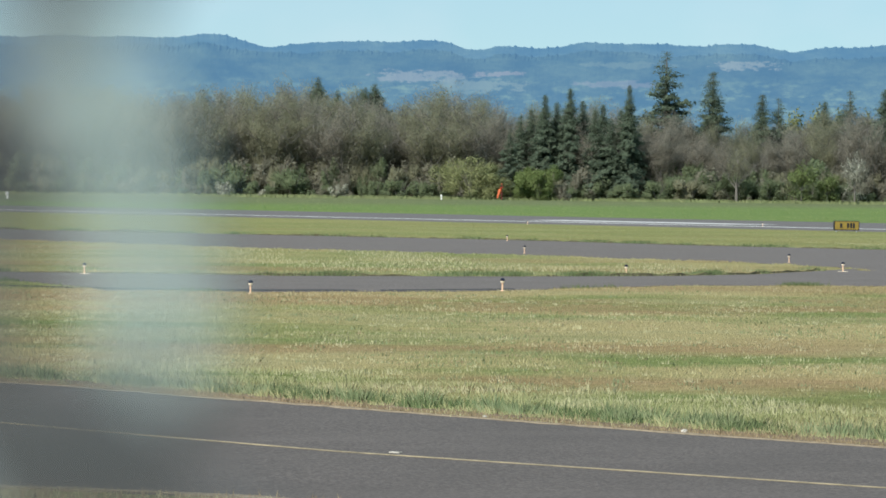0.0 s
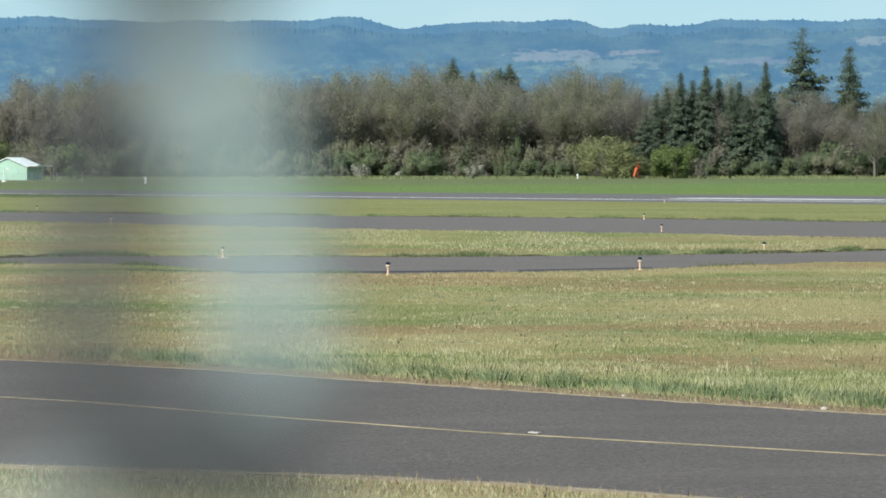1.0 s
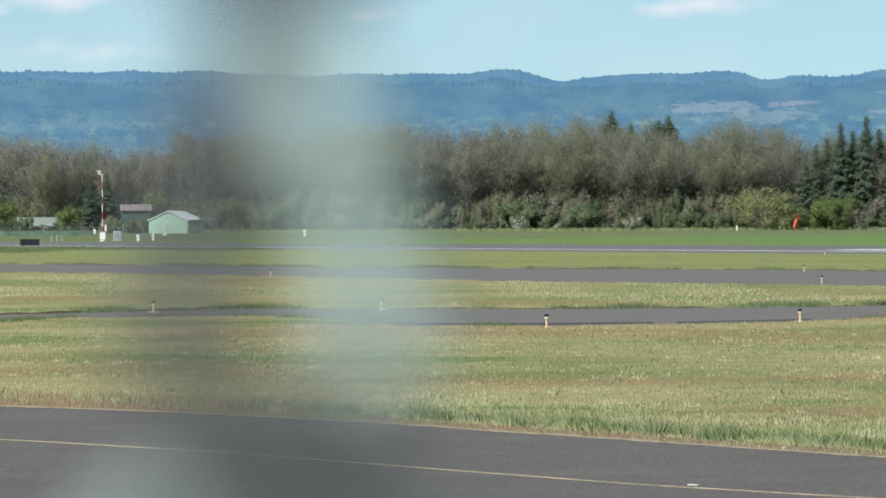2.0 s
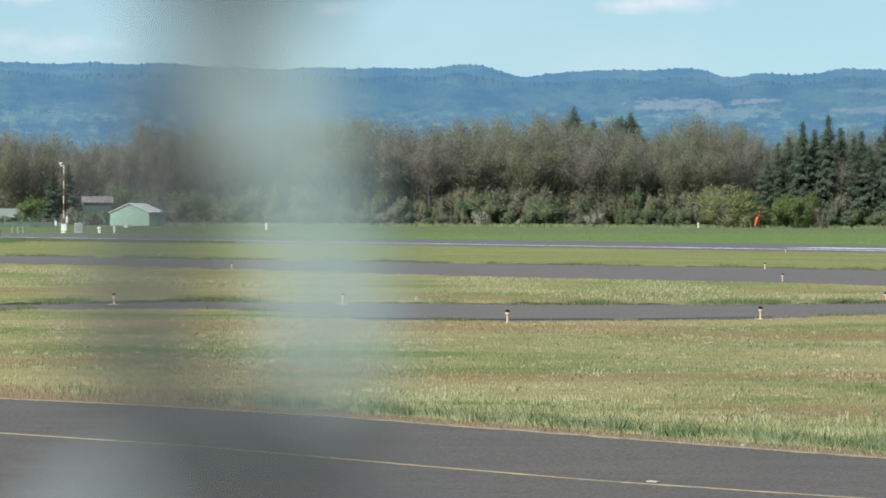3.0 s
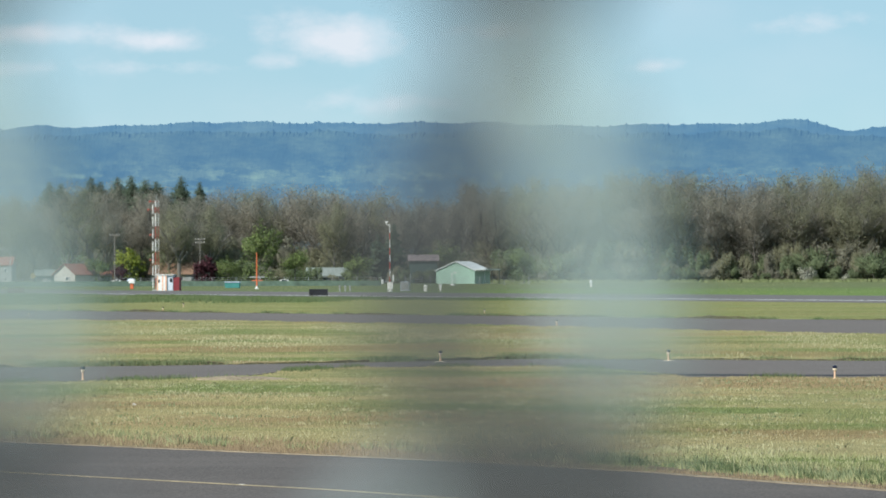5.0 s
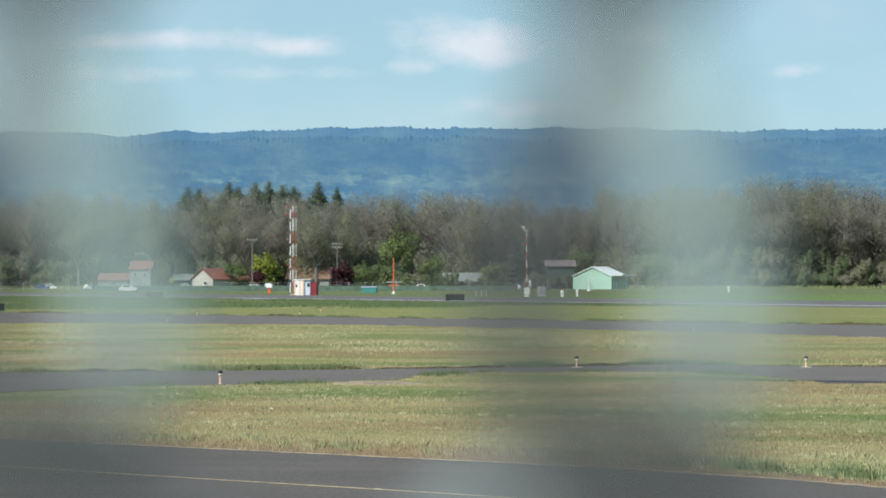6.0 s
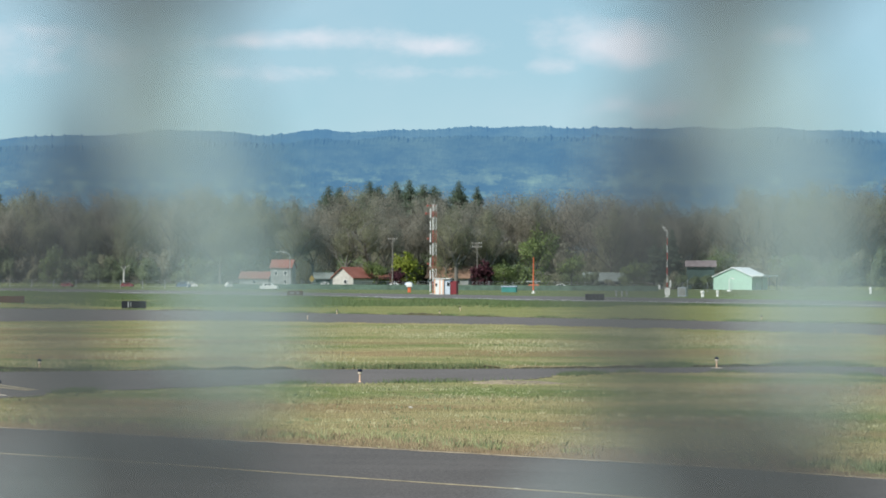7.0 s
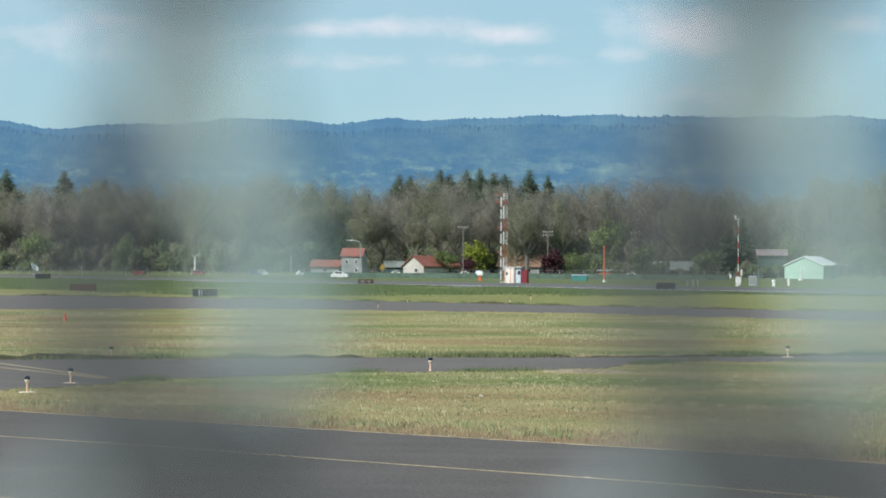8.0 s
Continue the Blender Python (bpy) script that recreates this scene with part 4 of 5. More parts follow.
T1_AREA = t1_strip(18.4, 25.95)
PAVED = (T1_AREA, T2_FAR + T2_NEAR, T3_FAR + T3_NEAR)


def free(x, y):
    bad = np.zeros(len(x), bool)
    for o in PAVED:
        bad |= inside(x, y, o)
    bad |= (x * 0.814 + y * 0.581 > 156) & (x * 0.814 + y * 0.581 < 206)
    return ~bad


x, y = wedge(90000, 26, 82)
ok = free(x, y)
sow("meadow_grass", x[ok], y[ok], 0.042, 0.016, m_blade, "short straw and green meadow grass")
x, y = wedge(60000, 28, 80)
ok = free(x, y)
x, y = x[ok], y[ok]
ok = clumped(x, y, 0.22, 0.2)
sow("grass_tufts", x[ok], y[ok], 0.06, 0.018, m_blade, "taller tufts of seeding meadow grass", 0.3)
x, y = wedge(70000, 78, 160)
ok = free(x, y)
sow("far_meadow_grass", x[ok], y[ok], 0.05, 0.028, m_blade, "meadow grass between the taxiways")
x, y = wedge(60000, 250, 850)
ok = (x * 0.814 + y * 0.581 > 206.5) & clumped(x, y, 0.05, -0.1)
sow("far_green_grass", x[ok], y[ok], 0.13, 0.11, m_blade, "lush green grass beyond the runway")
x, y = wedge(26000, 838, 862)
ok = clumped(x, y, 0.12, -0.25)
sow("wood_edge_herbs", x[ok], y[ok], 0.9, 0.30, m_herb, "tall rough herbs and brambles at the foot of the wood", 0.5)
x, y = wedge(90000, 150, 330)
ok = free(x, y)
sow("distant_grass", x[ok], y[ok], 0.06, 0.035, m_blade, "grass beside the runway")
x, y = wedge(60000, 30, 78)
ok = free(x, y)
x, y = x[ok], y[ok]
ok = clumped(x, y, 0.4, 0.30)
sow("pale_tufts", x[ok], y[ok], 0.05, 0.018, m_palegrass, "pale seeding grass in loose patches")
x, y = wedge(80000, 76, 150)
ok = free(x, y)
x, y = x[ok], y[ok]
ok = clumped(x, y * 0.3, 0.2, 0.12)
sow("pale_tufts", x[ok], y[ok], 0.08, 0.03, m_palegrass, "pale seeding grass between the taxiways")
x, y = wedge(80000, 40, 150)
ok = free(x, y)
x, y = x[ok], y[ok]
ok = clumped(x, y * 0.4, 0.34, 0.24)
sow("green_tufts", x[ok], y[ok], 0.055, 0.030, m_greenpatch, "fresh green weeds in patches of the meadow")
x, y = wedge(60000, 14, 27)
ok = free(x, y) & (x * 0.626 + y * 0.780 < 20.5)
sow("roadside_grass", x[ok], y[ok], 0.055, 0.009, m_palegrass, "dry grass on the near side of the taxiway")


def tufts(name, x, y, blades, height, width, mat, label, spread=0.07, fan=0.55):
    """Bunches of blades that fan out from one root each, uneven in height."""
    k = len(x)
    size = rng.uniform(0.45, 1.45, k)
    per = np.maximum(3, (blades * size * rng.uniform(0.6, 1.4, k)).astype(int))
    i = np.repeat(np.arange(k), per)
    n_ = len(i)
    a, r = rng.uniform(0, 2 * math.pi, n_), np.sqrt(rng.random(n_))
    dx, dy = np.cos(a) * r, np.sin(a) * r
    h = height * size[i] * rng.uniform(0.45, 1.2, n_) * (1.1 - 0.45 * r)
    base = np.stack([x[i] + dx * spread * size[i], y[i] + dy * spread * size[i], np.full(n_, -0.005)], 1)
    tip = base + np.stack([(dx * fan + rng.normal(size=n_) * 0.15) * h, (dy * fan + rng.normal(size=n_) * 0.15) * h, h], 1)
    t = rng.uniform(-1.2, 1.2, n_)
    side = np.stack([np.cos(t), np.sin(t) * 0.4, np.zeros(n_)], 1) * (width * rng.uniform(0.7, 1.3, n_))[:, None] * 0.5
    nrm = np.stack([dx * 1.1, dy * 1.1 - 0.35, np.full(n_, 1.1)], 1) + rng.normal(size=(n_, 3)) * 0.45
    return tagged(new(name, tri_mesh(name, np.stack([base - side, base + side, tip], 1), mat, nrm, True)), label, "grass", "", "stuff")


def along_verge(along0, along1, k, off0, off1, cut=None, scale=1.1):
    q = rng.uniform(along0, along1, k)
    o = off0 + (off1 - off0) * rng.random(k) ** 1.3
    o = o + t1_bend(o, q)
    x, y = T1N.x * o + T1D.x * q, T1N.y * o + T1D.y * q
    if cut is not None:
        ok = clumped(x, y, scale, cut)
        x, y = x[ok], y[ok]
    return x, y


def verge(along0, along1, k, off0, off1, height, width, mat, name, label, cut=None):
    x, y = along_verge(along0, along1, k, off0, off1, cut)
    sow(name, x, y, height, width, mat, label)


# the long far verge: blue-green and tall, then thinner and drier towards its far end
tufts("verge_grass", *along_verge(4, 25, 1400, 26.78, 27.4, 0.05, 1.7), 15, 0.15, 0.017, m_verge, "tall blue-green grass tufts along the taxiway edge", 0.10, 0.75)
tufts("verge_grass", *along_verge(4, 25, 1600, 26.6, 28.6, 0.06, 1.6), 12, 0.11, 0.016, m_vergepale, "pale green seeding tufts along the taxiway edge", 0.09, 0.8)
tufts("verge_undergrowth", *along_verge(4, 25, 1500, 26.62, 27.3, 0.08, 1.5), 15, 0.12, 0.018, m_weed, "dark green low tufts in the verge", 0.10, 0.8)
tufts("verge_grass", *along_verge(25, 50, 1100, 26.5, 28.4, 0.05), 14, 0.12, 0.016, m_vergepale, "thin pale green tufts along the taxiway edge", 0.09, 0.7)
tufts("verge_grass", *along_verge(25, 50, 500, 26.6, 28.2, 0.1), 14, 0.12, 0.016, m_verge, "thin blue-green tufts along the taxiway edge", 0.09, 0.7)
tufts("seeding_grass", *along_verge(4, 25, 2400, 27.0, 31.0, 0.06, 0.9), 9, 0.085, 0.015, m_palegrass, "pale seeding grass behind the verge", 0.09, 0.8)
verge(4, 25, 40000, 26.5, 30.5, 0.05, 0.014, m_vergepale, "verge_sward", "short pale green grass under the verge tufts", -0.15)
verge(-14, 50, 40000, 25.92, 26.35, 0.035, 0.014, m_thatch, "dry_thatch", "dry brown thatch along the asphalt edge")
verge(-14, 50, 22000, 25.98, 27.0, 0.065, 0.014, m_thatch, "dry_thatch", "dry brown stalks along the asphalt edge", 0.1)
verge(24, 50, 30000, 26.2, 28.4, 0.07, 0.014, m_thatch, "dry_thatch", "dry brown grass along the asphalt edge")
verge(-14, 40, 9000, 17.6, 18.5, 0.07, 0.014, m_thatch, "dry_thatch", "dry grass on the near asphalt edge")
for k_, blades, height, width, mat, cut, scale, label in (
        (4200, 10, 0.058, 0.017, m_palegrass, 0.10, 0.30, "pale seeding tufts scattered in the meadow"),
        (3400, 10, 0.062, 0.017, m_verge, 0.14, 0.25, "fresh blue-green tufts in drifts of the meadow"),
        (2600, 9, 0.048, 0.018, m_thatch, 0.12, 0.22, "dry reddish tufts in drifts of the meadow")):
    x, y = wedge(k_, 30, 68)
    ok = free(x, y) & clumped(x, y * 1.4, scale, cut)
    tufts("meadow_tufts", x[ok], y[ok], blades, height, width, mat, label, 0.10)


def fringe(line, k, spread, height, width, mat, name, label, cut, away):
    """Tufts along a worn edge."""
    pts = [Vector(p) for p in line]
    seg = np.array([(b - a).length for a, b in zip(pts, pts[1:])])
    pick = rng.choice(len(seg), k, p=seg / seg.sum())
    u = rng.random(k)
    a = np.array([tuple(p) for p in pts])
    q = a[pick] + (a[pick + 1] - a[pick]) * u[:, None]
    x, y = q[:, 0] + rng.normal(size=k) * 0.1, q[:, 1] + away * rng.random(k) * spread
    ok = clumped(x, y, 0.55, cut)
    sow(name, x[ok], y[ok], height, width, mat, label)


fringe(T2_FAR[3:14], 40000, 0.9, 0.12, 0.02, m_verge, "bank_grass", "rough tufts on the bank behind the taxiway", 0.05, 1)
fringe(T2_FAR[3:14], 12000, 0.6, 0.06, 0.02, m_blade, "bank_thatch", "dry thatch on the bank behind the taxiway", -0.2, 1)
fringe(T2_NEAR[3:19], 30000, -0.9, 0.05, 0.018, m_blade, "edge_tufts", "grass tufts on the taxiway's near edge", 0.1, 1)
fringe(T2_FAR[3:14], 36000, 0.5, 0.17, 0.022, m_weed, "bank_weeds", "dark weeds hanging over the bank behind the taxiway", 0.16, 1)
fringe(T2_NEAR[3:19], 26000, 0.5, 0.13, 0.022, m_weed, "edge_weeds", "dark weeds along the taxiway's near edge", 0.36, -1)
fringe(T3_FAR[1:10], 24000, 0.9, 0.16, 0.04, m_weed, "bank_weeds", "dark weeds on the bank behind the taxiway", 0.16, 1)
fringe(T3_FAR[1:10], 30000, 1.6, 0.12, 0.04, m_verge, "bank_grass", "rough tufts on the bank behind the taxiway", 0.1, 1)
fringe(T3_NEAR[1:11], 16000, -1.0, 0.07, 0.03, m_blade, "edge_tufts", "grass tufts on the taxiway's near edge", 0.0, 1)


def bank(line, name, label, height, seed):
    """The low crumbling step of soil where the meadow meets the asphalt."""
    bm = bmesh.new()
    pts = []
    for a, b in zip(line, line[1:]):
        a, b = Vector(a), Vector(b)
        k = max(2, int((b - a).length / 0.25))
        pts.extend(a.lerp(b, i / k) for i in range(k))
    rows = []
    for i, p in enumerate(pts):
        h = height * max(0.08, 0.45 + 1.5 * noise.noise((i * 0.045, seed, 0)) + 0.6 * noise.noise((i * 0.4, seed, 1)))
        w = 0.05 + 0.10 * noise.noise((i * 0.3, seed, 2))
        rows.append([bm.verts.new((p.x, p.y + w, -0.02)), bm.verts.new((p.x, p.y + w + 0.05, h)), bm.verts.new((p.x, p.y + w + 0.35, h * 1.05)), bm.verts.new((p.x, p.y + w + 1.2, -0.01))])
    for a, b in zip(rows, rows[1:]):
        for j in range(3):
            f = bm.faces.new((a[j], b[j], b[j + 1], a[j + 1]))
            f.material_index = 0 if j == 0 else 1
    me = bpy.data.meshes.new(name)
    bmesh.ops.recalc_face_normals(bm, faces=bm.faces)
    bm.to_mesh(me)
    bm.free()
    me.materials.append(m_soil)
    me.materials.append(m_ground)
    tagged(new(name, me), label, "bank", "", "structure")


bank(T2_FAR[3:14][::-1], "meadow_bank", "low dark crumbling bank of soil behind the taxiway", 0.13, 1)
bank(T3_FAR[1:10][::-1], "meadow_bank", "low dark crumbling bank of soil behind the taxiway", 0.12, 5)
o, s_ = rng.uniform(84, 154, 190000), rng.uniform(225, 520, 190000)
x, y = RN.x * o + RD.x * s_, RN.y * o + RD.y * s_
ok = free(x, y) & clumped(x, y, 0.07, 0.0)
sow("tall_weeds", x[ok], y[ok], 0.28, 0.09, m_weed, "taller green weeds before the runway")


# pale crumbs of earth where the asphalt ends
t1_band("asphalt_fringe", 25.88, 25.99, 0.020, 0.02, m_crumbs, "pale crumbling earth along the asphalt edge", "earth edge", -20, 60, 0.3, 0.05, 12)
t1_band("bare_verge", 25.97, 26.95, 0.008, 0.02, m_barebrown, "bare brown earth and dead grass beside the asphalt", "earth edge", -20, 60, 0.3, 0.16, 14)
t1_band("asphalt_fringe", 18.40, 18.54, 0.020, 0.02, m_crumbs, "pale crumbling earth along the asphalt edge", "earth edge", -20, 60, 0.3, 0.05, 13)
for a, b in (((-24.6, 69.9), (-18.4, 60.4)), ((-24.2, 67.7), (-18.4, 60.0))):
    a, b = Vector(a), Vector(b)
    w = (b - a).orthogonal().normalized() * 0.09
    slab("taxiway_line", [tuple(a - w), tuple(a + w), tuple(b + w), tuple(b - w)], 0.016, 0.004, m_yellow, "faded yellow line at the taxiway's turn", "line marking")

# bare earth mound beside the middle taxiway
bm = bmesh.new()
rings = []
for j, (r, h) in enumerate(((1.0, -0.02), (0.8, 0.10), (0.5, 0.17), (0.15, 0.20))):
    rings.append([bm.verts.new((math.cos(k * math.pi / 12) * r * 1.15 * (1 + 0.22 * noise.noise((k * 0.5, j, 2))), math.sin(k * math.pi / 12) * r * 0.6, h * 0.32 * (1 + 0.5 * noise.noise((k * 0.6, j, 7))))) for k in range(24)])
for p_, q_ in zip(rings, rings[1:]):
    for k in range(24):
        bm.faces.new((p_[k], p_[(k + 1) % 24], q_[(k + 1) % 24], q_[k]))
bm.faces.new(rings[-1])
mound = thing("earth_mound", "low mound of dry bare earth beside the taxiway", "mound", (-9.0, 67.3, 0), 12)
part("heap", bm, m_crumbs, mound)


# ---- airfield lights and signs ----
def taxi_light(plate):
    ob = thing("taxiway_light", "cream taxiway edge light, dark lens" + (", on a pale concrete pad" if plate else ", standing in the grass"), "taxiway light", (0, 0, 0), 0, "taxiway edge lights")
    if plate:
        part("pad", lathe(bmesh.new(), [(0.20, -0.02), (0.20, 0.012), (0.17, 0.02), (0.05, 0.024)], 18), m_cream, ob, "pale concrete pad")
    part("stake", lathe(bmesh.new(), [(0.055, 0.0), (0.055, 0.02), (0.026, 0.03), (0.024, 0.20), (0.030, 0.21), (0.030, 0.225)], 12), m_peach, ob, "peach-painted stake")
    part("housing", lathe(bmesh.new(), [(0.030, 0.225), (0.055, 0.245), (0.060, 0.280), (0.052, 0.290)], 14), m_cream, ob)
    part("lens", lathe(bmesh.new(), [(0.054, 0.290), (0.064, 0.298), (0.062, 0.335), (0.045, 0.360), (0.015, 0.372)], 14), m_lens, ob, "dark blue glass lens")
    for piece in ob.children:
        piece.data.transform(Matrix.Scale(0.85, 4))
    return ob


light_pad, light_plain = taxi_light(True), taxi_light(False)
light_pad.matrix_basis = pose(1.0, 81.3, 0)
light_plain.matrix_basis = pose(4.6, 67.2, 0)
for x, y, pad in ((-5.25, 80.5, 1), (10.9, 70.2, 0), (16.8, 84.6, 1), (24.9, 90.3, 1), (26.1, 101.8, 0), (18.4, 113.0, 0), (22.1, 141.0, 0), (34.9, 213.0, 0), (53.7, 217.6, 0),
                  (-3.45, 135.5, 0), (-8.9, 177.5, 0), (-17.7, 53.0, 1), (-18.25, 57.4, 1), (-22.1, 72.9, 1), (-12.6, 66.9, 0), (-35.1, 169.5, 0), (-38.7, 196.8, 0), (-31.1, 193.7, 0), (-34.0, 221.6, 0), (-56.0, 240.0, 0)):
    copy_thing(light_pad if pad else light_plain, pose(x, y, 0, 0, 0, (x * 37) % 90))


def guidance_sign(x, y, width, height, face, back, label, marks, rz):
    """A low box sign on legs, faces lettered with bars where its writing cannot be read."""
    ob = thing("guidance_sign", label, "airfield sign", (x, y, 0), rz, "airfield guidance signs")
    body = part("cabinet", box(bmesh.new(), -width / 2, width / 2, -0.11, 0.11, 0.13, 0.13 + height, 0.02), back, ob)
    part("panel", box(bmesh.new(), -width / 2 + 0.06, width / 2 - 0.06, -0.118, -0.105, 0.18, 0.08 + height), face, body)
    for u, w, h in marks:
        part("bar", box(bmesh.new(), u * width - w / 2, u * width + w / 2, -0.123, -0.117, 0.13 + height * (0.5 - h / 2), 0.13 + height * (0.5 + h / 2)), m_black if face is m_amber else m_siding, body)
    for u in (-0.4, 0.4):
        part("leg", lathe(bmesh.new(), [(0.06, -0.01), (0.06, 0.03), (0.03, 0.04), (0.03, 0.16)], 10, (u * width, 0)), m_steel, ob)
    return ob


guidance_sign(52.2, 188.6, 1.72, 0.62, m_amber, m_black, "low amber taxiway sign with black symbols, on short legs", ((-0.22, 0.16, 0.5), (0.05, 0.14, 0.55), (0.17, 0.14, 0.55), (0.28, 0.14, 0.55)), 0)
guidance_sign(-57.6, 214.0, 1.85, 0.56, m_black, m_black, "low black taxiway sign with a pale mark, on short legs", ((-0.22, 0.10, 0.75), (-0.12, 0.07, 0.6)), 8)
guidance_sign(-80.0, 255.0, 2.4, 0.60, m_brown, m_brown, "low red-brown runway sign, on short legs", (), 10)
guidance_sign(-151.8, 462.0, 2.5, 0.85, m_black, m_black, "low dark sign far beside the runway", (), 12)
guidance_sign(-34.8, 325.6, 2.1, 0.72, m_black, m_black, "low black sign at the runway edge", (), 4)
guidance_sign(-83.1, 392.8, 2.15, 0.62, m_brown, m_brown, "low orange-brown sign beside the runway", ((-0.2, 0.5, 0.35), (0.2, 0.4, 0.35)), 10)

# small white marker stone on the near centre line
bm = bmesh.new()
box(bm, -0.055, 0.055, -0.03, 0.03, 0.0, 0.012, 0.005)
stud = thing("pavement_marker", "small flat white marker on the taxiway line", "marker", (3.15, 26.55, 0.012), -38)
part("block", bm, m_stone, stud)
bm = bmesh.new()
box(bm, -0.035, 0.035, -0.025, 0.025, 0.0, 0.010, 0.004)
stud = thing("pavement_marker", "small worn marker on the taxiway line", "marker", (-4.43, 33.25, 0.012), -38)
part("block", bm, m_stone, stud)
for i, (x, y, s) in enumerate(((-9.17, 53.8, 0.036), (6.35, 28.9, 0.035), (4.6, 30.75, 0.03))):
    bm = bmesh.new()
    bmesh.ops.create_icosphere(bm, subdivisions=1, radius=s)
    for v in bm.verts:
        v.co = Vector((v.co.x * 1.4, v.co.y, v.co.z * 0.7 + s * 0.5)) * (1 + 0.3 * noise.noise(v.co * 30 + Vector((i, 0, 0))))
    stone = thing("stone", "small pale stone lying in the grass", "stone", (x, y, 0), 40 * i)
    part("rock", bm, m_stone, stone)

cone = thing("orange_marker", "small orange marker in the meadow", "marker", (-39.2, 122.4, 0))
part("body", lathe(bmesh.new(), [(0.10, 0.0), (0.09, 0.06), (0.05, 0.30), (0.03, 0.36)], 12), m_orange, cone)


# ---- glide path station ----
m_towerred = plain("tower_red", (0.42, 0.12, 0.09), 0.6)


def lattice_tower(x, y, height):
    ob = thing("antenna_tower", "tall red and white banded lattice mast with aerials", "radio mast", (x, y, 0), 15)
    r, bays = 0.37, 14
    legs = [(r * math.cos(2 * math.pi * k / 3), r * math.sin(2 * math.pi * k / 3)) for k in range(3)]
    for b in range(bays):
        z0, z1 = height * b / bays, height * (b + 1) / bays
        mat = m_towerred if b in (0, 1, 4, 5, 8, 9, 12) else m_white
        bm = bmesh.new()
        for k in range(3):
            a, c = legs[k], legs[(k + 1) % 3]
            tube(bm, [(*a, z0), (*a, z1)], 0.032, 6)
            tube(bm, [(*a, z0), (*c, z1)], 0.014, 5)
            tube(bm, [(*c, z0), (*a, z1)], 0.014, 5)
            tube(bm, [(*a, z1), (*c, z1)], 0.014, 5)
        part("bay", bm, mat, ob, "red painted bay" if mat is m_towerred else "white painted bay")
    for b in range(7):     # white dipoles up one side, with a feeder cable
        z0 = height * (0.03 + 0.137 * b)
        part("dipole", tube(bmesh.new(), [(-0.62, -0.25, z0), (-0.60, -0.25, z0 + height * 0.105)], 0.075, 8), m_white, ob, "white dipole aerial")
        part("bracket", tube(bmesh.new(), [(-0.62, -0.25, z0 + 0.6), (-0.1, 0.0, z0 + 0.6)], 0.03, 5), m_steel, ob)
    for z, u in ((height * 0.99, -1.0), (height * 0.90, -1.25), (height * 0.62, -0.9), (height * 0.34, -0.9)):
        arm = part("aerial", box(box(bmesh.new(), u, 0.3, -0.04, 0.04, z - 0.04, z + 0.04), u - 0.2, u + 0.05, -0.15, 0.15, z - 0.16, z + 0.16, 0.03), m_towerred, ob, "orange-red aerial on an arm")
    part("rod", tube(bmesh.new(), [(0, 0, height), (0, 0, height + 0.9)], 0.03, 6), m_steel, ob)
    part("footing", lathe(bmesh.new(), [(0.7, -0.05), (0.7, 0.12), (0.6, 0.18)], 16), m_siding, ob)
    return ob


lattice_tower(-75.9, 466.5, 14.4)

hut = thing("equipment_hut", "small white equipment hut with orange stripes and a dark red flank", "hut", (-73.6, 462.6, 0), 0)
part("wall", box(bmesh.new(), -1.45, 0.15, -1.2, 1.2, 0, 2.45, 0.02), m_white, hut, "white wall")
for u in (-1.33, -0.5, 0.03):
    part("stripe", box(bmesh.new(), u - 0.09, u + 0.09, -1.206, -1.198, 0.02, 2.42), m_stripe, hut, "faded orange stripe")
part("vent", box(bmesh.new(), -1.2, -0.95, -1.23, -1.2, 1.3, 1.75), m_glassdark, hut)
# white side face of the hut, painted blue-grey for its shade
part("shaded_side", box(bmesh.new(), 0.155, 1.1, -1.0, 1.2, 0, 2.35, 0.02), m_hutshade, hut, "white side wall, its shade painted blue-grey")
part("window", box(bmesh.new(), 0.62, 1.02, -1.03, -1.0, 1.35, 1.95), m_glassdark, hut)
part("annex", box(bmesh.new(), 1.105, 2.1, -0.9, 1.2, 0, 2.15, 0.02), m_dred, hut, "dark red annex")
part("roof", box(bmesh.new(), -1.55, 1.2, -1.3, 1.3, 2.452, 2.58, 0.03), m_white, hut, "flat white roof")

bm = box(bmesh.new(), -0.28, 0.28, -0.25, 0.25, 0.0, 1.0, 0.04)
post = thing("monitor_post", "orange monitor post with a white cap, beside the hut", "post", (-89.4, 522, 0))
part("shaft", bm, m_orange, post)
part("cap", box(bmesh.new(), -0.55, 0.55, -0.4, 0.4, 1.004, 1.75, 0.1), m_white, post, "white cap")


# ---- wind station ----
def banded_mast(name, x, y, height, bands, colours, label, r=0.09):
    ob = thing(name, label, "mast", (x, y, 0))
    for b in range(bands):
        mat = colours[b % len(colours)]
        part("section", lathe(bmesh.new(), [(r * (1.25 - 0.5 * b / bands), height * b / bands), (r * (1.25 - 0.5 * (b + 1) / bands), height * (b + 1) / bands)], 10), mat, ob)
    part("foot", lathe(bmesh.new(), [(0.4, -0.02), (0.4, 0.1), (0.16, 0.16), (0.15, 0.5)], 12), m_white, ob)
    return ob


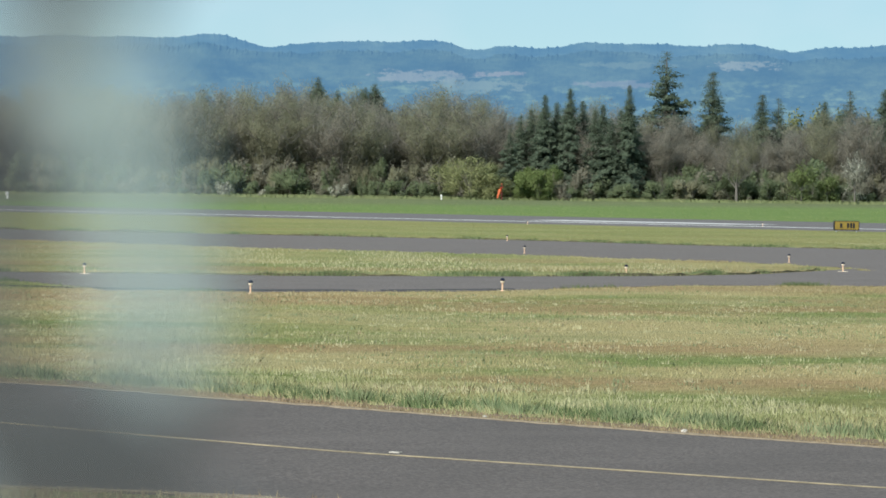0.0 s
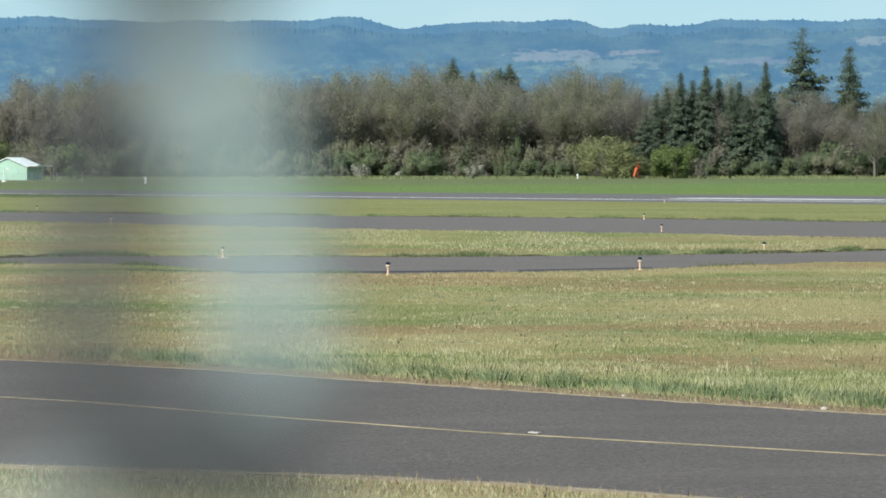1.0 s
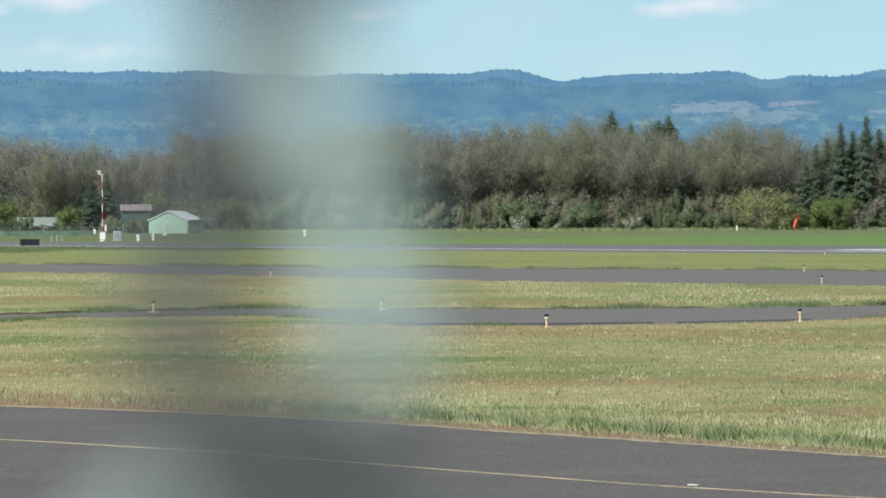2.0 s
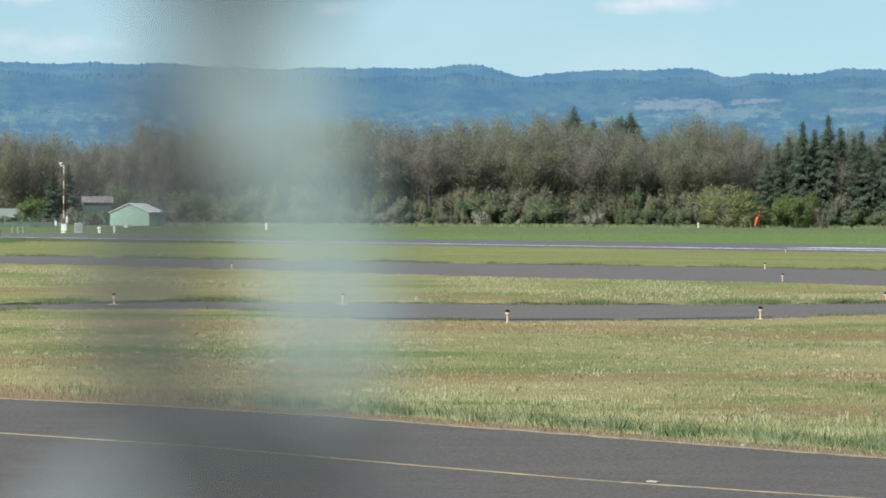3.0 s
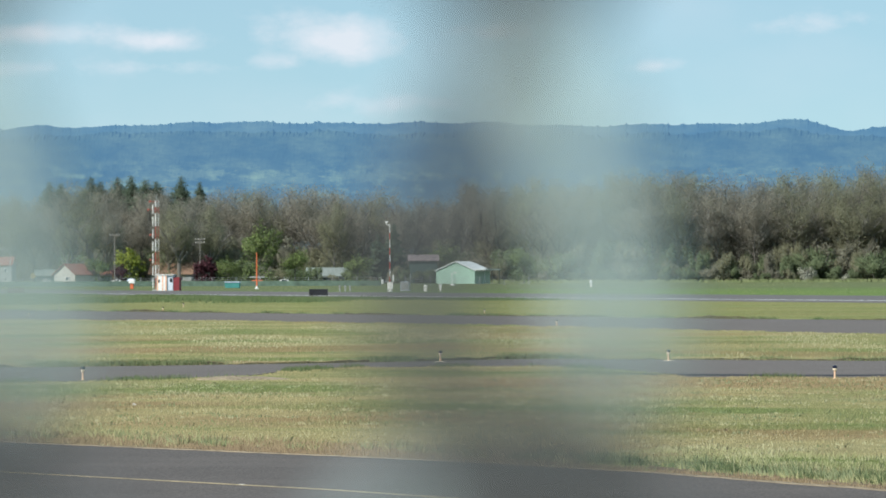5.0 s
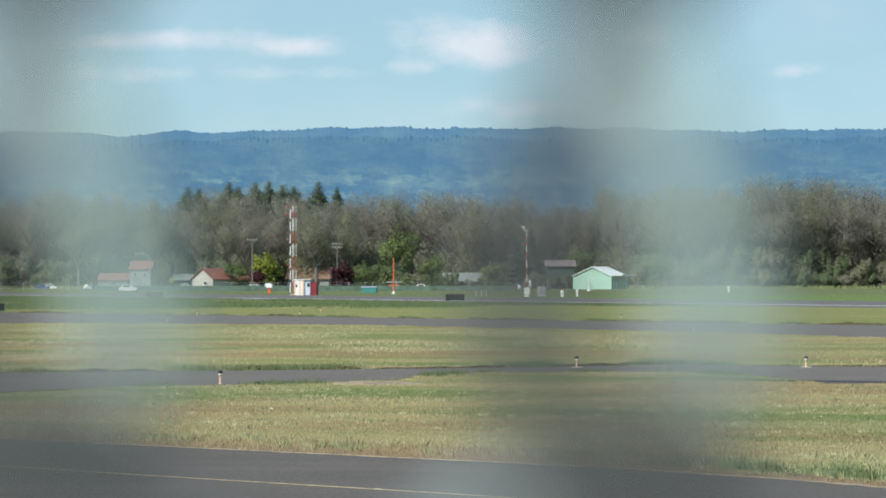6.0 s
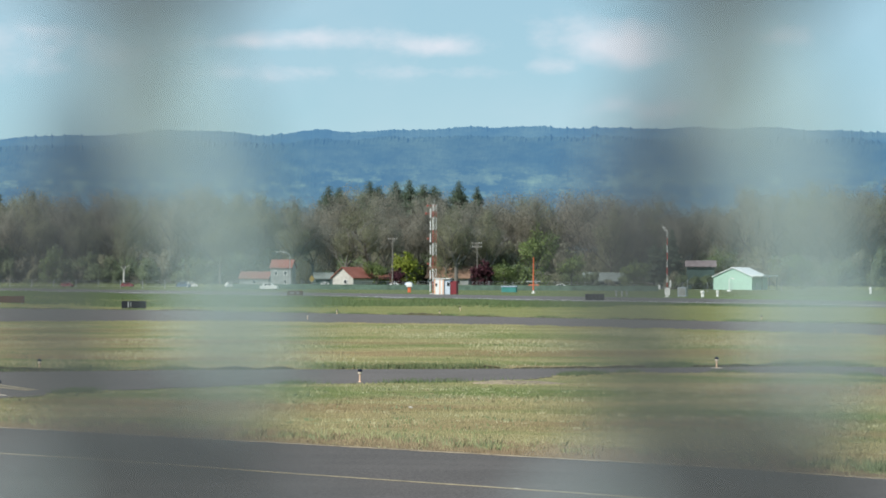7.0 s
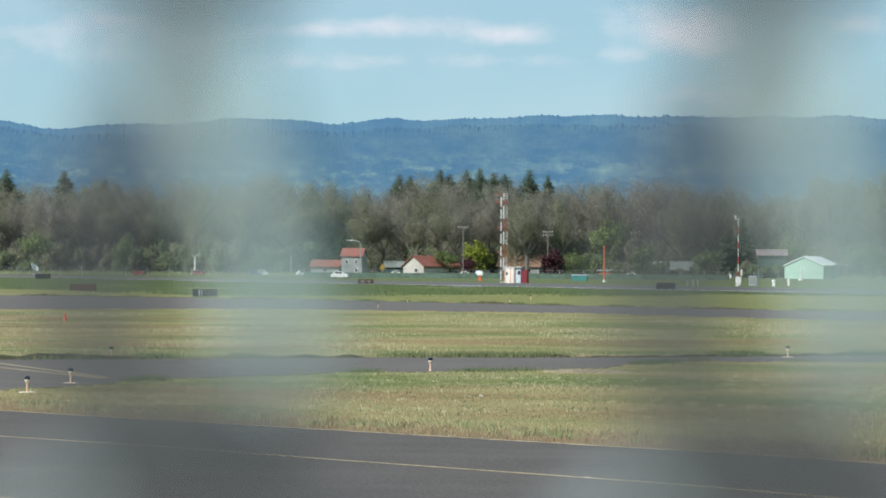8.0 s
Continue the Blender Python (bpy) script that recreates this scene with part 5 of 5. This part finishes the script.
mast = banded_mast("wind_mast", -34.9, 424.0, 9.6, 9, (m_white, m_red), "slim red and white banded wind mast with an instrument arm", 0.062)
part("arm", box(box(bmesh.new(), -0.45, 0.05, -0.05, 0.05, 9.6, 9.7), -0.52, -0.40, -0.05, 0.05, 9.68, 10.1, 0.02), m_white, mast, "instrument arm")
part("vane", box(bmesh.new(), -0.72, -0.2, -0.02, 0.02, 10.0, 10.12), m_white, mast)
part("sensor_box", box(bmesh.new(), -0.35, 0.45, -0.25, -0.12, 0.3, 1.3, 0.03), m_white, mast, "white sensor box")
part("bracket", box(bmesh.new(), -1.1, 0.6, -0.04, 0.04, 1.35, 1.45), m_steel, mast)
part("gauge", box(bmesh.new(), -1.25, -0.95, -0.15, 0.15, 1.1, 1.75, 0.05), m_white, mast, "white gauge")
part("gauge", box(bmesh.new(), 0.35, 0.6, -0.15, 0.15, 1.45, 2.4, 0.05), m_white, mast, "white gauge")

cab = thing("equipment_cabinet", "pale grey equipment cabinet beside the wind mast", "cabinet", (-33.2, 430, 0))
part("body", box(bmesh.new(), -0.62, 0.62, -0.3, 0.3, 0.12, 1.45, 0.03), m_bluegrey, cab)
part("door", box(bmesh.new(), -0.56, 0.56, -0.325, -0.3, 0.2, 1.38), m_siding, cab)
part("plinth", box(bmesh.new(), -0.68, 0.68, -0.36, 0.36, -0.02, 0.118), m_siding, cab)
part("bar_post", box(bmesh.new(), 0.75, 0.83, -0.04, 0.04, 0, 2.6), m_steel, cab)


def white_post(x, y, h, w):
    ob = thing("marker_post", "short white marker post in the grass", "marker post", (x, y, 0), 0, "white marker posts")
    part("shaft", box(bmesh.new(), -w / 2, w / 2, -w / 2, w / 2, 0, h * 0.62, 0.03), m_siding if y == 426 else m_white, ob)
    part("head", lathe(bmesh.new(), [(w * 0.65, h * 0.622), (w * 0.75, h * 0.75), (w * 0.6, h * 0.95), (w * 0.2, h)], 10), m_siding if y == 426 else m_white, ob)


for x, y, h, w in ((-29.7, 423, 0.95, 0.42), (-28.4, 436, 1.0, 0.30), (-40.9, 426, 0.9, 0.2), (-41.6, 426, 0.9, 0.2), (-42.4, 426, 0.9, 0.2), (-7.7, 560, 1.3, 0.4), (107.0, 800, 1.4, 0.35)):
    white_post(x, y, h, w)
lamp = thing("lamp_post", "small white lamp post beside the pale green shed", "lamp post", (*at(-3.5, 650), 0))
part("pole", tube(bmesh.new(), [(0, 0, 0), (0, 0, 2.7), (0.35, 0, 3.0), (0.8, 0, 2.9)], 0.09, 8), m_white, lamp)
part("head", box(bmesh.new(), 0.6, 1.1, -0.15, 0.15, 2.72, 2.9, 0.03), m_white, lamp)
part("foot", lathe(bmesh.new(), [(0.5, 0), (0.45, 0.3), (0.2, 0.35)], 10), m_white, lamp)

orange = banded_mast("orange_pole", *at(-7.30, 520), 6.4, 6, (m_orange,), "tall thin orange pole with crossed arms at its foot", 0.12)
part("crossbar", box(bmesh.new(), -1.3, 1.4, -0.05, 0.05, 2.0, 2.2), m_siding, orange)
part("crossbar", box(bmesh.new(), -0.9, 1.0, -0.05, 0.05, 1.4, 1.55), m_orange, orange)
tb = thing("equipment_box", "low teal equipment box with a pale lid", "equipment box", (*at(-7.75, 560), 0))
part("body", box(bmesh.new(), -1.6, 1.2, -0.8, 0.8, 0, 1.0, 0.06), m_teal, tb)
part("lid", box(bmesh.new(), -1.7, 1.3, -0.9, 0.9, 1.004, 1.2, 0.05), m_bluegrey, tb, "pale sloping lid")

# ---- windsock at the wood's edge ----
px, py = at(8.77, 838)
sock = thing("windsock", "limp orange windsock on a dark pole before the wood", "windsock", (px, py, 0))
part("pole", lathe(bmesh.new(), [(0.12, 0), (0.08, 4.2), (0.05, 4.4)], 8, (0.35, 0)), m_dred, sock)
part("sleeve", tube(bmesh.new(), [(0.25, 0, 3.5), (-0.1, 0, 2.9), (-0.5, 0, 1.7), (-0.85, 0, 0.55)], [0.50, 0.47, 0.38, 0.26], 10), m_orange, sock, "limp orange cloth sleeve")
part("hoop", tube(bmesh.new(), [(0.36, 0, 3.48), (0.30, 0, 3.62)], 0.53, 10), m_red, sock)
part("lamp", lathe(bmesh.new(), [(0.12, 4.41), (0.18, 4.6), (0.1, 4.8)], 8, (0.35, 0)), m_orange, sock)


# ---- buildings ----
def gabled(name, label, category, az, d, wide, deep, wall, ridge, wall_mat, roof_mat, rz=0, along="x", eave=0.5, openings=()):
    px, py = at(az, d)
    ob = thing(name, label, category, (px, py, 0), rz)
    bm = bmesh.new()
    w, q = wide / 2, deep / 2
    if along == "y":     # gable towards the airfield
        outline = [(-w, 0), (w, 0), (w, wall), (0, ridge), (-w, wall)]
        a = [bm.verts.new((x, -q, z)) for x, z in outline]
        b = [bm.verts.new((x, q, z)) for x, z in outline]
    else:
        outline = [(-q, 0), (q, 0), (q, wall), (0, ridge), (-q, wall)]
        a = [bm.verts.new((-w, y, z)) for y, z in outline]
        b = [bm.verts.new((w, y, z)) for y, z in outline]
    bm.faces.new(a)
    bm.faces.new(b[::-1])
    for i in range(5):
        bm.faces.new((a[i], a[(i + 1) % 5], b[(i + 1) % 5], b[i]))
    bmesh.ops.recalc_face_normals(bm, faces=bm.faces)
    part("wall", bm, wall_mat, ob)
    for s in (-1, 1):
        bm = bmesh.new()
        half, length = (w, q) if along == "y" else (q, w)
        slope = (ridge - wall) / half
        x0, z0 = 0.0, ridge + 0.06
        x1, z1 = half + eave, wall + 0.06 - slope * eave
        ring = []
        for l in (-length - eave, length + eave):
            for u, z in ((x0, z0), (x1, z1), (x1, z1 + 0.22), (x0, z0 + 0.22)):
                ring.append(bm.verts.new((s * u, l, z) if along == "y" else (l, s * u, z)))
        for f in ((0, 1, 2, 3), (7, 6, 5, 4), (0, 4, 5, 1), (1, 5, 6, 2), (2, 6, 7, 3), (3, 7, 4, 0)):
            bm.faces.new([ring[i] for i in f])
        bmesh.ops.recalc_face_normals(bm, faces=bm.faces)
        part("roof", bm, roof_mat, ob)
    for kind, x, z0, ow, oh in openings:
        mat = m_glassdark if kind != "door" else m_siding
        o = part(kind, box(bmesh.new(), x - ow / 2, x + ow / 2, -q - 0.09, -q + 0.02, z0, z0 + oh), m_white if kind == "window" else mat, ob)
        if kind == "window":
            part("pane", box(bmesh.new(), x - ow / 2 + 0.12, x + ow / 2 - 0.12, -q - 0.11, -q - 0.08, z0 + 0.12, z0 + oh - 0.12), m_glassdark, o)
    return ob


shed = gabled("storage_shed", "pale mint green metal shed with a white roof", "shed", -3.28, 780, 10.6, 14, 3.4, 5.7, m_mint, m_roofwhite, -14, "y", 0.35)
part("awning", box(bmesh.new(), 5.31, 8.2, -7.0, 7.0, 3.62, 3.9), m_roofwhite, shed, "white lean-to roof")
for y in (-6.8, 0, 6.8):
    part("awning_post", box(bmesh.new(), 7.9, 8.05, y - 0.08, y + 0.08, 0, 3.615), m_barnwall, shed)
# the barn's doorway is a dark slab that stands for the shade inside
gabled("barn", "dark barn with a pale rusted metal roof behind the shed", "barn", -4.06, 815, 7.5, 8, 6.3, 7.7, m_barnwall, m_pinkroof, 6, "x", 0.6, (("opening", -1.2, 0.1, 2.6, 3.0),))
gabled("low_house", "low house with a pale grey-green roof among trees", "house", -5.90, 850, 11.5, 8, 2.3, 4.3, m_barnwall, m_greyroof, 5, "x", 0.8, (("window", -2.5, 1.0, 1.4, 1.1), ("window", 2.2, 1.0, 1.4, 1.1)))
gabled("tan_roofed_house", "house with a broad tan shingle roof behind the mast", "house", -8.92, 860, 12.0, 9, 3.0, 6.0, m_siding, m_tan, 0, "x", 0.6, (("window", -3.0, 1.0, 1.4, 1.2), ("window", 3.0, 1.0, 1.4, 1.2)))
gabled("grey_house", "pale grey sided house with a red gable roof", "house", -10.80, 830, 7.4, 10, 2.8, 5.5, m_palesiding, m_tile, -28, "y", 0.5, (("window", 1.0, 1.0, 1.2, 1.2),))
gabled("carport", "low open carport with a red-brown roof", "carport", -10.22, 836, 7.5, 5, 2.3, 3.4, m_barnwall, m_tile, 4, "x", 0.5, (("door", 2.0, 0.1, 1.2, 2.0),))
gabled("tall_house", "tall two-storey grey house with a red roof", "house", -12.18, 815, 5.8, 6, 5.4, 7.4, m_siding, m_tile, 0, "x", 0.35, (("window", -1.4, 3.3, 0.9, 1.2), ("window", 1.3, 3.3, 0.9, 1.2), ("window", 1.3, 0.9, 0.9, 1.2)))
gabled("house_wing", "low red-roofed wing beside the tall house", "house", -12.70, 817, 8.0, 6, 2.4, 4.1, m_siding, m_tile, 0, "x", 0.4, (("window", 0.0, 0.9, 1.2, 1.1),))
gabled("garden_shed", "small dark garden shed between the houses", "shed", -11.40, 845, 5.5, 5, 2.4, 4.0, m_barnwall, m_greyroof, 20, "x", 0.3)


# ---- poles ----
def utility_pole(az, d, h, arms, label):
    px, py = at(az, d)
    ob = thing("utility_pole", label, "utility pole", (px, py, 0), 0, "utility poles")
    part("pole", lathe(bmesh.new(), [(0.15, -0.05), (0.10, h)], 8), m_pole, ob)
    for k in range(arms):
        part("crossarm", box(bmesh.new(), -1.4, 1.4, -0.07, 0.07, h - 0.5 - k * 0.9, h - 0.33 - k * 0.9), m_pole, ob)
        for u in (-1.2, -0.5, 0.5, 1.2):
            part("insulator", lathe(bmesh.new(), [(0.06, h - 0.33 - k * 0.9), (0.08, h - 0.2 - k * 0.9), (0.03, h - 0.1 - k * 0.9)], 6, (u, 0)), m_white, ob)


utility_pole(-10.05, 790, 13.6, 1, "grey wooden utility pole beside a lime green tree")
utility_pole(-8.40, 800, 12.6, 2, "grey utility pole with two crossarms")
px, py = at(-12.05, 720)
sl = thing("street_lamp", "tall grey street lamp with one curved arm beside the tall house", "street lamp", (px, py, 0))
part("pole", tube(bmesh.new(), [(0, 0, 0), (0, 0, 7.9), (-0.3, 0, 8.5), (-1.2, 0, 8.9), (-2.8, 0, 8.95)], [0.14, 0.10, 0.09, 0.08, 0.07], 8), m_steel, sl)
part("lamp_head", box(bmesh.new(), -3.5, -2.7, -0.18, 0.18, 8.83, 9.02, 0.05), m_steel, sl)


# ---- vehicles ----
def car(az, d, length, height, paint, label, rz=0):
    px, py = at(az, d)
    ob = thing("parked_car", label, "car", (px, py, 0), rz, "vehicles by the far road")
    l, h = length / 2, height
    bm = bmesh.new()
    side = [(-l, 0.35), (-l, h * 0.55), (-l * 0.82, h * 0.62), (-l * 0.5, h * 0.98), (l * 0.25, h), (l * 0.55, h * 0.64), (l * 0.97, h * 0.55), (l, 0.4), (l * 0.9, 0.25), (-l * 0.9, 0.25)]
    a = [bm.verts.new((x, -0.85, z)) for x, z in side]
    b = [bm.verts.new((x, 0.85, z)) for x, z in side]
    bm.faces.new(a)
    bm.faces.new(b[::-1])
    for i in range(len(side)):
        j = (i + 1) % len(side)
        bm.faces.new((a[i], a[j], b[j], b[i]))
    bmesh.ops.recalc_face_normals(bm, faces=bm.faces)
    part("body", bm, paint, ob)
    for u0, u1 in ((-0.48, -0.12), (-0.06, 0.3)):
        part("window", box(bmesh.new(), l * u0, l * u1, -0.862, -0.84, h * 0.66, h * 0.92), m_glassdark, ob)
    for u in (-0.62, 0.62):
        for y in (-0.72, 0.72):
            bm = tube(bmesh.new(), [(u * l, y - 0.12, 0.31), (u * l, y + 0.12, 0.31)], 0.31, 14)
            w = part("wheel", bm, m_rubber, ob)
            part("rim", tube(bmesh.new(), [(u * l, y - 0.135, 0.31), (u * l, y + 0.135, 0.31)], 0.17, 10), m_steel, w)
    return ob


car(-12.45, 620, 3.7, 1.5, m_white, "white hatchback on the far road")
dish = thing("dish_antenna", "white dish antenna tilted on a short mast before the wood", "dish antenna", (*at(-18.37, 720), 0), 20)
part("mast", lathe(bmesh.new(), [(0.25, -0.02), (0.22, 0.3), (0.12, 0.4), (0.12, 1.5)], 10), m_steel, dish)
bm = lathe(bmesh.new(), [(0.2, 0.0), (0.8, 0.10), (1.3, 0.32), (1.55, 0.55), (1.50, 0.58), (1.2, 0.40), (0.6, 0.16), (0.1, 0.08)], 20)
bm.transform(pose(0, 0, 1.7, 25, 48, 0) @ Matrix.Scale(0.82, 4))
part("bowl", bm, m_white, dish, "white shallow bowl")
part("feed", tube(bmesh.new(), [(0.3, -0.2, 1.9), (1.0, -0.4, 2.5)], 0.06, 6), m_siding, dish)
car(-16.35, 760, 3.2, 1.3, m_dred, "dark red car before the wood")
car(-15.2, 770, 3.4, 1.3, m_dred, "dark red car beside a pale-trunked tree", 5)
car(-14.1, 765, 3.6, 1.5, m_carblue, "dark blue car before the wood")
car(-13.95, 780, 3.2, 1.5, m_white, "white car parked before the wood", 15)
car(-13.2, 770, 2.6, 1.4, m_white, "small white car parked before the wood", 30)
car(-11.35, 800, 3.4, 1.5, m_white, "white car parked between the houses", 10)
car(-10.0, 800, 3.6, 1.4, m_white, "white car parked beside a house", 5)
car(-9.72, 805, 2.6, 1.6, m_bluegrey, "blue-grey car parked beside a house", 60)
car(-6.75, 760, 3.6, 1.4, m_white, "white car parked among the trees", 0)
sgn = thing("yellow_road_sign", "yellow diamond road sign on a post near the houses", "road sign", (*at(-11.62, 780), 0))
part("post", box(bmesh.new(), -0.05, 0.05, -0.05, 0.05, 0, 3.0), m_steel, sgn)
bm = bmesh.new()
ring = [bm.verts.new((0.75 * math.cos(k * math.pi / 2), y, 2.4 + 1.0 * math.sin(k * math.pi / 2))) for y in (-0.09, -0.05) for k in range(4)]
for f in ((0, 1, 2, 3), (7, 6, 5, 4), (0, 4, 5, 1), (1, 5, 6, 2), (2, 6, 7, 3), (3, 7, 4, 0)):
    bm.faces.new([ring[i] for i in f])
part("plate", bm, m_amber, sgn, "yellow diamond plate")


# ---- boundary fence by the far road ----
def boundary():
    ob = thing("boundary_fence", "thin wire boundary fence on steel posts before the houses", "fence", (0, 0, 0))
    a, b = Vector(at(-19.5, 700)), Vector(at(-2.0, 640))
    for i in range(40):
        p = a.lerp(b, i / 39)
        part("post", box(bmesh.new(), p.x - 0.05, p.x + 0.05, p.y - 0.05, p.y + 0.05, 0, 2.0), m_steel, ob)
    for i in range(39):
        p, q = a.lerp(b, i / 39), a.lerp(b, (i + 1) / 39)
        bm = bmesh.new()
        ring = [bm.verts.new((v.x, v.y + dy, z)) for v in (p, q) for dy, z in ((-0.09, 0.02), (-0.07, 0.02), (-0.07, 1.15), (-0.09, 1.15))]
        for f in ((0, 1, 2, 3), (7, 6, 5, 4), (0, 4, 5, 1), (1, 5, 6, 2), (2, 6, 7, 3), (3, 7, 4, 0)):
            bm.faces.new([ring[k] for k in f])
        if not 14 < i < 33:
            bm.free()
            continue
        part("screen", bm, m_screen, ob, "dark green mesh screen")
    for z in (0.5, 0.95, 1.4, 1.85):
        part("wire", tube(bmesh.new(), [(a.x, a.y, z), (b.x, b.y, z)], 0.02, 4), m_steel, ob)


boundary()
